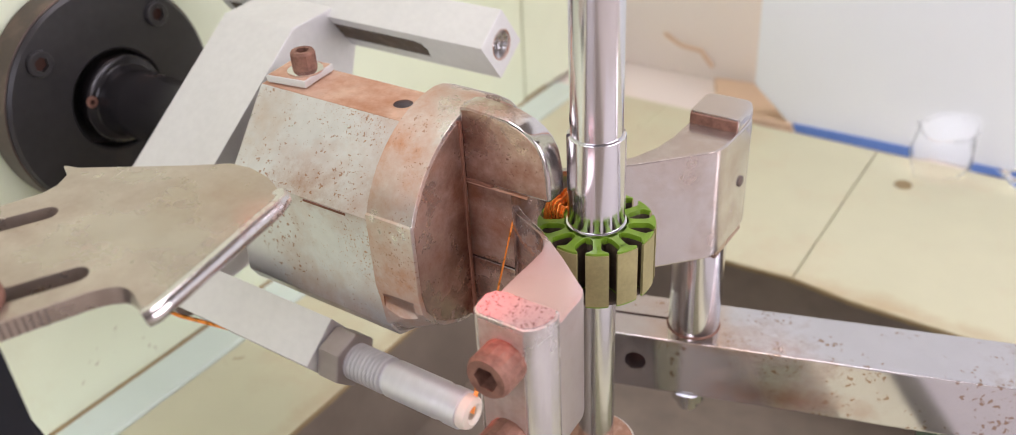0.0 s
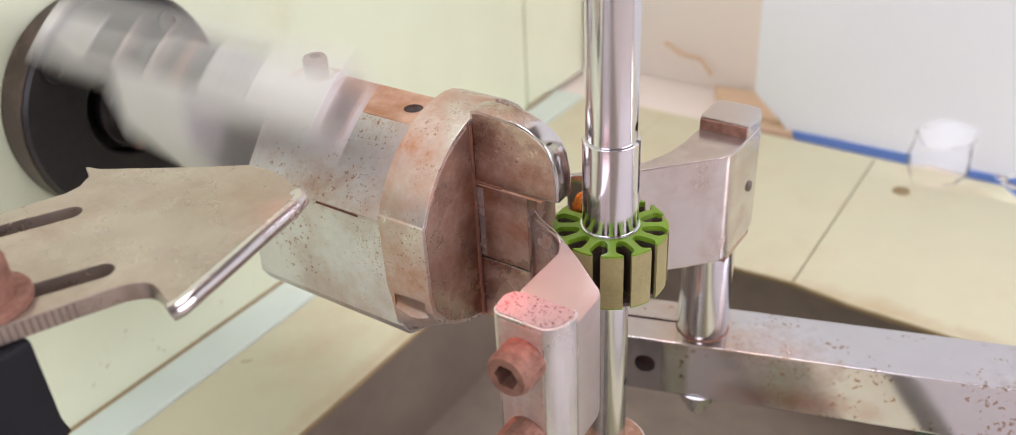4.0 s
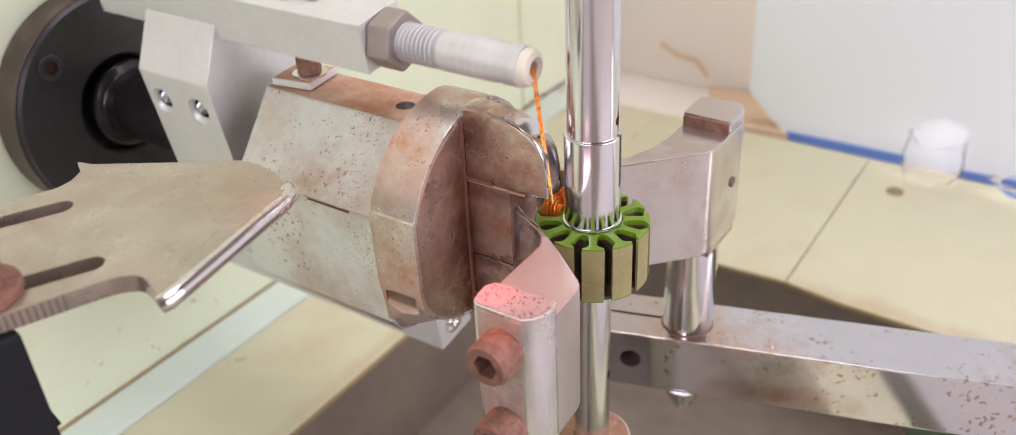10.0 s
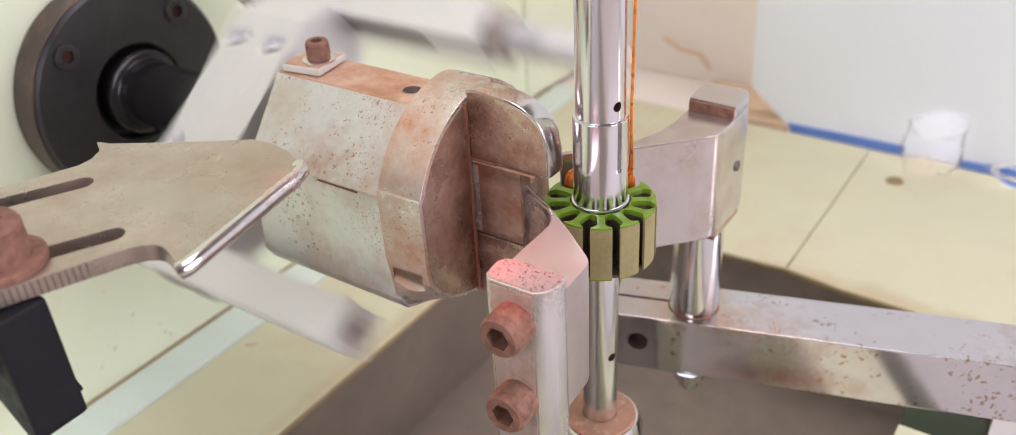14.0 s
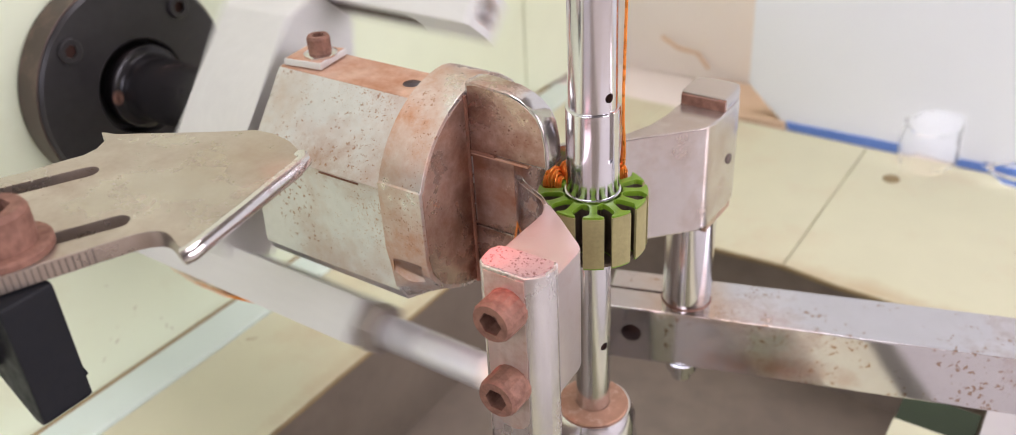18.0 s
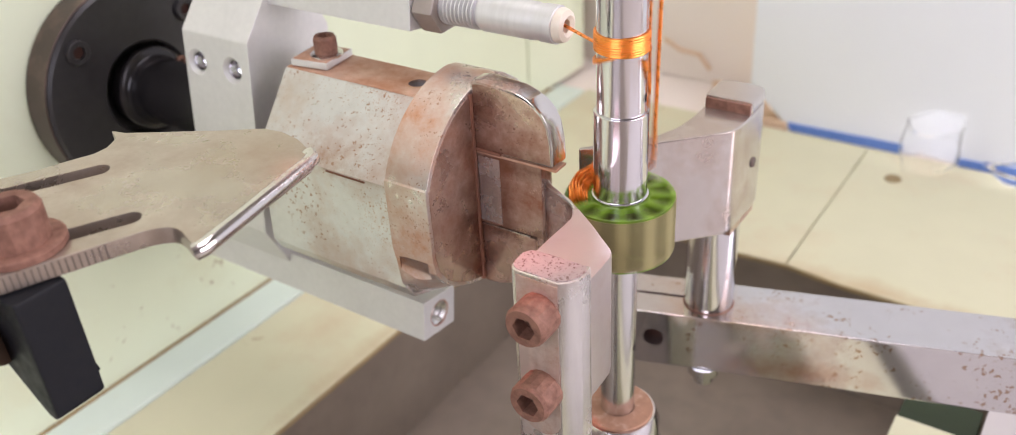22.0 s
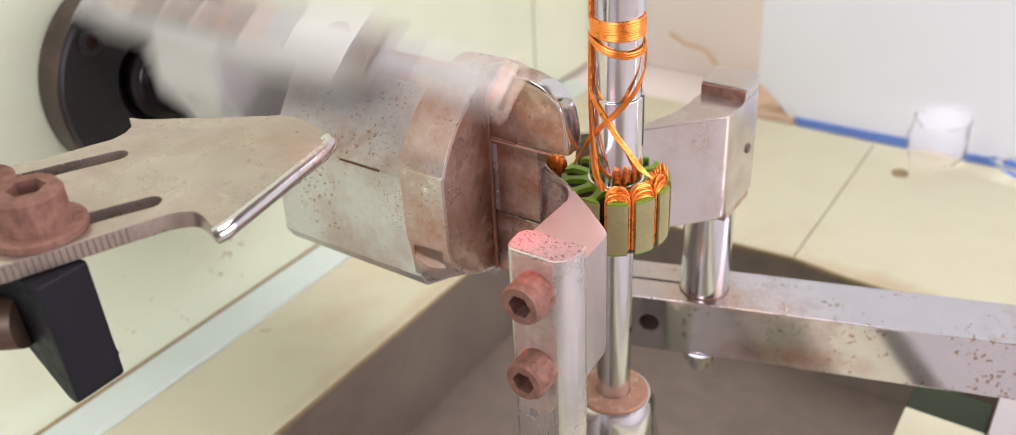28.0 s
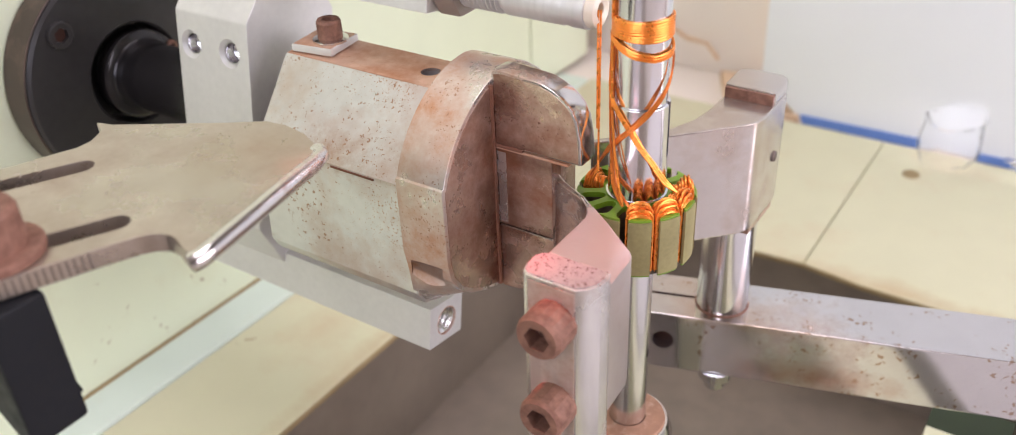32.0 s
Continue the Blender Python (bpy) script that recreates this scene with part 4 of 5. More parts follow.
    part("joint_line", block((FX + 0.0002, -0.00705, AZ - 0.0066), (-0.0095, -0.0050, AZ - 0.0063), 0), "polished", t, "bright joint line")
    # lug on the crown
    lug = part("lug", block((-0.0045, -0.0045, 0), (0.0045, 0.0045, 0.0014), 0.0002, pose(-0.0640, 0.0, AZ + 0.0160, 0, 0, 8)), "alu", t, "bright square lug plate")
    part("top_face", block((-0.0042, -0.0042, 0.00135), (0.0042, 0.0042, 0.00148), 0.00005, pose(-0.0640, 0.0, AZ + 0.0160, 0, 0, 8)), "rusty_crown", lug, "brown stained top")
    part("washer", lathe([(0, 0.0), (0.0034, 0.0), (0.0034, 0.0004), (0.0028, 0.0006), (0, 0.0006)], 32, pose(-0.0624, 0.0, AZ + 0.01748)), "polished", lug, "bright washer under the screw")
    cap_screw(lug, pose(-0.0624, 0.0, AZ + 0.0180), 0.0023, 0.0036)
    return t, slider


# ---- deflector tongue with its block ----
def build_tongue():
    t = thing("deflector_plate", "stained steel deflector plate with two slots on a black block", "deflector plate")
    Z, a = 0.1050, radians(62)
    dx, dy = math.cos(a), math.sin(a)

    def slot(x, y, length, r=0.00165):
        cx, cy = x - r * dx, y - r * dy
        ex, ey = cx - length * dx, cy - length * dy
        return ring(cx, cy, r, 10, -28, 180) + ring(ex, ey, r, 10, 152, 180)
    outline = [(-0.0241, -0.0430), (-0.0256, -0.0412), (-0.0302, -0.0392), (-0.0345, -0.0385), (-0.0380, -0.0390), (-0.0430, -0.0424), (-0.0572, -0.0510), (-0.0600, -0.0516), (-0.0568, -0.0531),
               (-0.0553, -0.0558), (-0.0552, -0.0582), (-0.0562, -0.0605), (-0.0583, -0.0660), (-0.0640, -0.0760), (-0.0887, -0.1135), (-0.0630, -0.1375), (-0.0364, -0.0873), (-0.0303, -0.0729), (-0.0286, -0.0691), (-0.0275, -0.0676), (-0.0263, -0.0667), (-0.0252, -0.0665), (-0.0238, -0.0668), (-0.0217, -0.0676), (-0.0203, -0.0680), (-0.0197, -0.0664)]
    holes = [slot(-0.0490, -0.0598, 0.0155), slot(-0.0326, -0.0665, 0.0155)]
    part("plate", prism(outline, Z - 0.0026, Z, bev=0.0003, holes=holes), "tongue", t, "stained satin steel plate")
    # Dark sheets below the slots carry the shade within them.
    part("slot_shadow", prism(slot(-0.0490, -0.0598, 0.0155, 0.0019), Z - 0.0034, Z - 0.0027), "slot", t, "dark sheet standing in for shade under the slot")
    part("slot_shadow", prism(slot(-0.0326, -0.0665, 0.0155, 0.0019), Z - 0.0034, Z - 0.0027), "slot", t, "dark sheet standing in for shade under the slot")
    part("rolled_edge", tube([(-0.0258, -0.0414, Z - 0.0006), (-0.0246, -0.0420, Z - 0.0008), (-0.0239, -0.0440, Z - 0.0008), (-0.0230, -0.0490, Z - 0.0008), (-0.0213, -0.0570, Z - 0.0008), (-0.0197, -0.0655, Z - 0.0008), (-0.0195, -0.0672, Z - 0.0009), (-0.0201, -0.0681, Z - 0.0012)], 0.00118, 16), "polished", t, "bright rolled front edge")
    for k in range(34):
        s = 0.0004 + 0.00082 * k
        part("edge_mark", block((-0.00011, -0.00004, -0.0020), (0.00011, 0.00012, 0.0001), 0, pose(-0.0305 - 0.392 * s, -0.0734 - 0.920 * s, Z - 0.0004, 0, 0, 66.9)), "tongue_mark", t, "cut mark along the edge")
    for x, y in ((-0.0396, -0.0800), (-0.0590, -0.0785)):
        cap_screw(t, pose(x, y, Z + 0.0013), 0.0042, 0.0052, washer=0.0060)
    b = thing("support_block", "black painted support block with a brown rod", "support block")
    prof = [(-0.0332, 0.1022), (-0.0332, 0.0838), (-0.0340, 0.0830), (-0.0356, 0.0834), (-0.0450, 0.0925), (-0.0580, 0.0955), (-0.0580, 0.1022)]
    prof = [(x + 0.0008, z) for x, z in prof]
    part("block", prism(prof, -0.0864, -0.0790, "y", 0.0006), "black_block", b, "black painted block")
    part("web", prism([(-0.0360, 0.0840), (-0.0450, 0.0925), (-0.0700, 0.0960), (-0.0700, 0.0870), (-0.0480, 0.0790)], -0.0795, -0.0770, "y", 0.0004), "black_block", b, "black web behind the block")
    part("rod", lathe([(0, 0.0), (0.0036, 0.0), (0.0036, 0.060), (0, 0.060)], 32, Matrix.Translation((-0.0395, -0.0862, 0.0945)) @ (Vector((-0.80, -0.60, -0.02)).to_track_quat("Z", "Y").to_matrix().to_4x4())), "rod", b, "brown steel rod")


# ---- carriage with clamp, guides and bar ----
def build_carriage():
    t = thing("stator_carriage", "bright steel carriage with two wedge guides and a clamp bar", "machine carriage")
    # front clamp
    D = [(-0.0002, -0.0330), (-0.0004, -0.0308), (0.0004, -0.0294), (0.0020, -0.0290), (0.0106, -0.0290), (0.0113, -0.0305), (0.0110, -0.0325), (0.0100, -0.0341), (0.0087, -0.0351), (0.0011, -0.0351), (0.0001, -0.0343)]
    clamp = part("clamp", prism(D, -0.045, 0.0905, bev=0.0003), "clamp", t, "milled D-shaped clamp post", smooth=20)
    part("clamp_end", prism([(0.004 + (x - 0.004) * 0.93, -0.032 + (y + 0.032) * 0.9) for x, y in D], 0.0904, 0.09062), "clamp_top", clamp, "pitted end face")
    part("relief", prism([(0.0013, 0.0898), (0.0013, 0.0635)] + ring(0.0049, 0.0635, 0.0036, 12, 180, 180)[1:] + [(0.0085, 0.0898)], -0.03516, -0.0342, "y", 0.0001), "relief", clamp, "brown tinted milled flat with a round end")
    for z in (0.0843, 0.0697):
        cap_screw(clamp, Matrix.Translation((0.0055, -0.0350, z)) @ ALONG_NY, 0.0034, 0.0048)
    wedge = [(0.0002, -0.0292), (-0.0005, -0.0266), (-0.0006, -0.0218), (-0.0006, -0.0180), (-0.0007, -0.0158), (-0.0013, -0.0142), (-0.0022, -0.0129), (-0.0010, -0.0126), (0.0028, -0.0154), (0.0067, -0.0186), (0.0092, -0.0206), (0.0099, -0.0214), (0.0104, -0.0228), (0.0107, -0.0292)]
    part("front_guide", prism(wedge, 0.0655, 0.0885, bev=0.0003), "guide", t, "ground steel wedge guide", smooth=28)
    lip = [(-0.0018, -0.0134), (-0.0035, -0.0118), (-0.0060, -0.0105), (-0.0082, -0.0095), (-0.0104, -0.0083), (-0.0116, -0.0074), (-0.0121, -0.0066), (-0.0117, -0.0060), (-0.0107, -0.0063), (-0.0088, -0.0078), (-0.0063, -0.0092), (-0.0039, -0.0104), (-0.0007, -0.0128)]
    part("lip", prism(lip, 0.0655, 0.0884, bev=0.00035), "polished", t, "polished curved lip round the stator", smooth=50)
    # back guide on its post
    back = [(0.0003, 0.0420), (0.0006, 0.0346), (0.0006, 0.0280), (-0.0002, 0.0226), (-0.0022, 0.0175), (-0.0060, 0.0128), (-0.0098, 0.0094), (-0.0124, 0.0068), (-0.0118, 0.0060), (-0.0093, 0.0078), (-0.0052, 0.0108), (-0.0010, 0.0146),
            (0.0046, 0.0205), (0.0086, 0.0247), (0.0096, 0.0259), (0.0102, 0.0274), (0.0104, 0.0292), (0.0105, 0.0385), (0.0103, 0.0415), (0.0095, 0.0429), (0.0082, 0.0436), (0.0022, 0.0436), (0.0010, 0.0431)]
    part("back_guide", prism(back, 0.0655, 0.0885, bev=0.0005), "guide_back", t, "ground steel wedge guide with a curved lip", smooth=28)
    cap = [(0.0006, 0.0346), (0.0004, 0.0419), (0.0010, 0.0430), (0.0022, 0.0435), (0.0082, 0.0435), (0.0095, 0.0428), (0.0102, 0.0415), (0.0104, 0.0346)]
    part("guide_cap", prism(cap, 0.0883, 0.0910, bev=0.0005), "guide_back", t, "raised D-shaped end of the guide", smooth=28)
    part("side_screw", lathe([(0, 0.0), (0.0011, 0.0), (0.0011, 0.0003), (0.0008, 0.0005), (0, 0.0005)], 24, Matrix.Translation((0.0104, 0.0372, 0.0770)) @ ALONG_X), "core", t, "small round plug in the guide's side")
    part("cap_shoulder", block((0.0008, 0.0341, 0.0884), (0.0101, 0.0349, 0.0905), 0.0002), "rust", t, "rust-brown shoulder")
    part("foot_pad", block((0.0025, 0.0300, 0.0628), (0.0096, 0.0425, 0.0654), 0.0003), "rusty_steel", t, "rust-brown underside")
    part("post", lathe([(0, 0.0400), (0.0054, 0.0400), (0.0054, 0.0650), (0, 0.0650)], 40, pose(0.0037, 0.0362, 0.0)), "chrome", t, "chromed round post")
    # bar, turned 17.6 degrees in plan
    bm = cut(block((-0.0010, 0.0, 0.0258), (0.1900, 0.0146, 0.0404), 0.0005), pin(0.0023, -0.0040, 0.003, 28, Matrix.Translation((0.0053, 0.0, 0.0334)) @ ALONG_NY))
    m = pose(-0.0100, 0.0246, 0.0, 0, 0, 17.6)
    bm.transform(m)
    bar = part("bar", bm, "bar", t, "square bright bar with rust stains")
    part("post_seat", lathe([(0.0053, 0.0), (0.0057, 0.0), (0.0056, 0.0002), (0.0053, 0.0002)], 40, pose(0.0037, 0.0362, 0.0404)), "rust", bar, "rusty seat round the post")
    part("bore", lathe([(0, -0.0040), (0.0023, -0.0040), (0.0023, -0.0030), (0, -0.0030)], 24, m @ Matrix.Translation((0.0053, 0.0, 0.0334)) @ ALONG_NY), "rust_and_shade", bar, "dark bottom of the cross hole")
    part("bolt_end", lathe([(0, -0.0052), (0.0018, -0.0052), (0.0022, -0.0048), (0.0022, -0.0022), (0.0036, -0.0020), (0.0036, 0.0), (0, 0.0)], 20, pose(0.0052, 0.0322, 0.0258)), "shaft", bar, "bolt end under the bar")
    part("slit", block((-0.0008, 0.0070, 0.0403), (0.0110, 0.0074, 0.04055), 0, m), "rust_and_shade", bar, "saw cut in the bar end")
    # bearing collar that carries the spindle
    part("collar", lathe([(0, -0.045), (0.0105, -0.045), (0.0105, 0.0180), (0.0086, 0.0290), (0.0086, 0.0325), (0.0076, 0.0352), (0, 0.0352)], 56), "chrome", t, "chromed bearing collar")
    part("collar_ring", lathe([(0.0035, 0.0353), (0.0072, 0.0353), (0.0070, 0.0358), (0.0035, 0.0360)], 48), "rust_ring", t, "rusted ring on the collar")
    return t


# ---- spindle and stator ----
ST0, ST1, SR = 0.0747, 0.0854, 0.0111


def build_spindle():
    t = thing("spindle", "chromed winding spindle holding the stator", "spindle")
    part("arbor", lathe([(0, ST0 + 0.0002), (0.0025, ST0 + 0.0002), (0.0025, ST1), (0, ST1)], 40), "shaft", t)
    drill = [(k, radians(40 + k)) for k in (0, 180)]
    sleeve = lathe([(0, ST1 + 0.0003), (0.0046, ST1 + 0.0003), (0.0047, ST1 + 0.0005), (0.0047, 0.1014), (0.00462, 0.10155), (0.0042, 0.1017), (0, 0.1017)], 72)
    keys = [block((0.0042, -0.0005, 0.0925), (0.0060, 0.0005, 0.1030), 0, Matrix.Rotation(a, 4, "Z")) for k, a in drill]
    part("sleeve", cut(sleeve, *keys), "chrome", t, "chromed sleeve with a keyway over the stator")
    upper = lathe([(0, 0.1015), (0.0042, 0.1015), (0.0042, 0.1800), (0.0039, 0.1804), (0, 0.1804)], 72)
    lower = lathe([(0, 0.0354), (0.0034, 0.0354), (0.0034, ST0), (0, ST0)], 48)
    holes = [pin(0.00085, 0.0024, 0.006, 20, Matrix.Translation((0, 0, z)) @ Matrix.Rotation(a, 4, "Z") @ ALONG_X) for k, a in drill for z in (0.1043, 0.052)]
    part("upper_shaft", cut(upper, holes[0], holes[2]), "chrome", t, "chromed upper shaft")
    part("lower_shaft", cut(lower, holes[1], holes[3]), "shaft", t, "ground steel lower shaft")
    part("seat_ring", lathe([(0.0045, ST1 + 0.0001), (0.0050, ST1 + 0.0001), (0.0050, ST1 + 0.0003), (0.0046, ST1 + 0.0004)], 48), "shaft", t, "thin seat ring on the stator")
    for z, r in ((0.1043, 0.0030), (0.052, 0.0027)):
        for k, a in drill:
            part("cross_bore", lathe([(0, 0.0001), (0.0008, 0.0001), (0.0008, -0.0004), (0, -0.0004)], 16, Matrix.Translation((r * math.cos(a), r * math.sin(a), z)) @ Matrix.Rotation(a, 4, "Z") @ ALONG_X), "rust_and_shade", t, "dark bottom of the cross bore")
    return t


def coil(layers, w, r0, r1, z0, z1):
    """A tooth coil, one unbroken wire: layers of turns round the tooth neck that fill the slot, the outer ones nearer the shoe."""
    rnd = random.Random(layers)
    path = []
    for layer in range(layers):
        turns = [k for k in range(8) if k / 7 >= 0.15 * layer]
        for k in turns if layer % 2 == 0 else turns[::-1]:
            x = min(r0 + (r1 - r0) * k / 7 + 0.00012 * layer, r1)
            o = layer * 0.00044
            wy = min(w / 2 + 0.00025 + o, 0.262 * x - 0.00030)
            # the bundle domes up between the hub and the shoe
            zt, zb = z1 + 0.0002 + 1.25 * o * (1 - (2 * k / 7 - 0.9) ** 2), z0 + 0.0003
            a, b, c = (rnd.uniform(-0.00013, 0.00013) for _ in range(3))
            path += [(x, 0, zb - 0.0001), (x, -wy, zb + 0.0003), (x + a, -wy, zt - 0.0007), (x + a, -wy * 0.72, zt + 0.0001), (x + b, -wy * 0.25, zt + 0.00045), (x + b, wy * 0.25, zt + 0.00045), (x + c, wy * 0.72, zt + 0.0001), (x + c, wy, zt - 0.0007), (x, wy, zb + 0.0003)]
    return tube(path, 0.00024, 6)


def build_stator():
    t = thing("stator", "twelve-slot motor stator with green insulation and orange coils", "motor stator")
    # Hub core and tooth walls: liner plus the slots' deep shade, in colour.
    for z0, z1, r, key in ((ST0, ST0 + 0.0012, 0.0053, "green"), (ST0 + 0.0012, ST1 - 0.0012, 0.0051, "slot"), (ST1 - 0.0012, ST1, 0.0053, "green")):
        part("hub", lathe([(0.0026, z0), (r, z0), (r, z1), (0.0026, z1)], 48), key, t, "green coated hub end" if key == "green" else "hub core, dark as slot liner and shade")
    # Disc added at the bottom to keep light out of the slots.
    part("added_slot_disc", lathe([(0.0026, ST0 + 0.0002), (0.0092, ST0 + 0.0002), (0.0092, ST0 + 0.0008), (0.0026, ST0 + 0.0008)], 48), "slot", t, "dark disc added to close the slots from light below")
    w = 0.0015
    small = Matrix.Diagonal((0.885, 0.885, 1, 1))
    for k in range(12):
        m = Matrix.Rotation(radians(30 * k), 4, "Z") @ small
        neck = [(0.0055, -0.0014), (0.0062, -0.0010), (0.0069, -w / 2), (0.0095, -w / 2), (0.0095, w / 2), (0.0069, w / 2), (0.0062, 0.0010), (0.0055, 0.0014)]
        tooth = part("tooth", prism([(x, y * 0.94) for x, y in neck], ST0 + 0.0010, ST1 - 0.0010, m=m), "slot", t, "tooth slot wall, dark as liner and shade")
        outer = [(SR * math.cos(radians(a)), SR * math.sin(radians(a))) for a in (-10.9, -6.6, -2.2, 2.2, 6.6, 10.9)]
        inner = [(0.0104, 0.0020), (0.0101, 0.0014), (0.0097, 0.0009), (0.0091, w / 2), (0.0091, -w / 2), (0.0097, -0.0009), (0.0101, -0.0014), (0.0104, -0.0020)]
        shoe = [(x * 0.985, y * 0.99) for x, y in outer] + inner
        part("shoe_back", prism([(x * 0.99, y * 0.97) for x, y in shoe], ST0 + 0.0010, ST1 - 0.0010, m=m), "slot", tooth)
        for z0, z1 in ((ST0, ST0 + 0.0010), (ST1 - 0.0010, ST1)):
            part("neck_cap", prism(neck, z0, z1, bev=0.00012, m=m), "green", tooth, "green coated tooth end")
            part("shoe_cap", prism(shoe, z0, z1, bev=0.00012, m=m), "green", tooth, "green coated shoe end")
        face = outer + [(x * 0.955, y * 0.99) for x, y in reversed(outer)]
        part("shoe", prism(face, ST0 + 0.0004, ST1 - 0.0004, m=m), "laminate", tooth, "laminated tooth face")
        if k in (3, 4):
            bm = coil(5, w, 0.0066, 0.0099, ST0, ST1)
            bm.transform(m)
            part("coil", bm, "copper", tooth, "orange enamelled copper coil")
    return t


def build_wires():
    def turned(rows, n=10):
        """Points from rows of (degrees, radius, height), smoothly between."""
        out = []
        for (a0, r0, z0), (a1, r1, z1) in zip(rows, rows[1:]):
            for i in range(n):
                f = i / n
                a, r = radians(a0 + (a1 - a0) * f), r0 + (r1 - r0) * f
                out.append((r * math.cos(a), r * math.sin(a), z0 + (z1 - z0) * f))
        a, r, z = rows[-1]
        return out + [(r * math.cos(radians(a)), r * math.sin(radians(a)), z)]

    lead = thing("lead_wire", "orange start wire running up beside the spindle", "wire")
    for da, key in ((0, "copper"), (9, "copper_dark")):
        part("strand", tube(turned([(62 + da, 0.0075, ST1 + 0.0008), (30 + da, 0.0060, ST1 + 0.004), (6 + da, 0.0051, 0.0985), (0 + da, 0.0051, 0.105), (0 + da, 0.0058, 0.150), (0 + da, 0.0060, 0.180)]), 0.00026, 6), key, lead)
    wrap = thing("wire_wrap", "orange wire wound in a band round the spindle", "wire")
    for k in range(9):
        z = 0.1125 + 0.00034 * k
        part("turn", tube([(0.00443 * math.cos(a), 0.00443 * math.sin(a), z + 0.00010 * math.sin(2 * a + k)) for a in [2 * math.pi * i / 40 for i in range(40)]], 0.00025, 6, True), "copper", wrap)
    for d in (0, 0.0004, 0.0008):
        part("loop", tube(turned([(-165, 0.0046, 0.1124), (-120, 0.0046, 0.1112 + d), (-80, 0.0046, 0.1100 + d), (-40, 0.0046, 0.1094 + d), (20, 0.0046, 0.1096 + d), (100, 0.0046, 0.1122)]), 0.00022, 6), "copper", wrap, "slanting turn")
    for d in (-4, 0, 4):
        part("strand", tube(turned([(-190 + d, 0.0046, 0.1112), (-146 + d, 0.0047, 0.1045), (-114 + d, 0.0050, 0.1020), (-80 + d, 0.0050, 0.0984), (-60 + d, 0.0050, 0.0955), (-40 + d, 0.0052, 0.0930), (-20 + d, 0.0062, 0.0895), (-6, 0.0076, ST1 + 0.0020)]), 0.00020, 6), "copper", wrap, "strand crossing to a coil")
        if d == 0:
            continue
        part("strand", tube(turned([(-140 + d, 0.0046, 0.1126), (-132 + d, 0.0048, 0.105), (-118 + d, 0.0052, 0.098), (-100 + d, 0.0060, 0.092), (-80, 0.0078, ST1 + 0.0016)]), 0.00020, 6), "copper" if d > 0 else "copper_dark", wrap, "strand running down to a coil")
    part("strand", tube(turned([(-138, 0.0046, 0.1150), (-136, 0.0047, 0.124), (-135, 0.0048, 0.150)]), 0.00024, 6), "copper", wrap, "strand running up the spindle")
    feed = thing("feed_strand", "taut orange wire from the nozzle to the stator", "wire")
    for d in (-0.00022, 0.00022):
        part("strand", tube([(0, d, 0), (0, d * 0.6, -0.0190)], 0.00018, 6), "copper", feed)
    # the end at the tooth slides out along the strand as the nozzle moves away
    pulled = part("pulled_end", tube([(0, 0.00010, 0), (0, 0.00012, 0.0150)], 0.00018, 6), "copper", feed)
    wound = []
    for layers in (5, 5, 3):
        fresh = thing("fresh_coil", "orange copper coil wound on a stator tooth", "coil", "coils wound in turn")
        bm = coil(layers, 0.0015, 0.0066, 0.0099, ST0, ST1)
        bm.transform(Matrix.Diagonal((0.885, 0.885, 1, 1)))
        part("winding", bm, "copper", fresh)
        wound.append(fresh)
    cross = thing("crossing_strands", "orange strands crossing the spindle to a coil", "wire")
    for k in range(5):
        d = 2.2 * (k - 2)
        part("strand", tube(turned([(24, 0.0046, 0.1100), (20, 0.0047, 0.1092), (5, 0.0048, 0.1066), (-26 + d, 0.0050, 0.1036), (-52 + d, 0.0050, 0.1010), (-83 + d, 0.0050, 0.0982), (-127 + d, 0.0051, 0.0942), (-150, 0.0062, 0.0905), (-172, 0.0080, ST1 + 0.001)]), 0.00019, 6), "copper" if k % 2 else "copper_dark", cross)
    return lead, wrap, feed, pulled, wound, cross


# ---- building ----
build_setting()
build_background()
build_hub()
flyer = build_flyer()
former, middle_block = build_former()
build_tongue()
carriage = build_carriage()
spindle = build_spindle()
stator = build_stator()
lead, wrap, feed, pulled, wound, cross = build_wires()


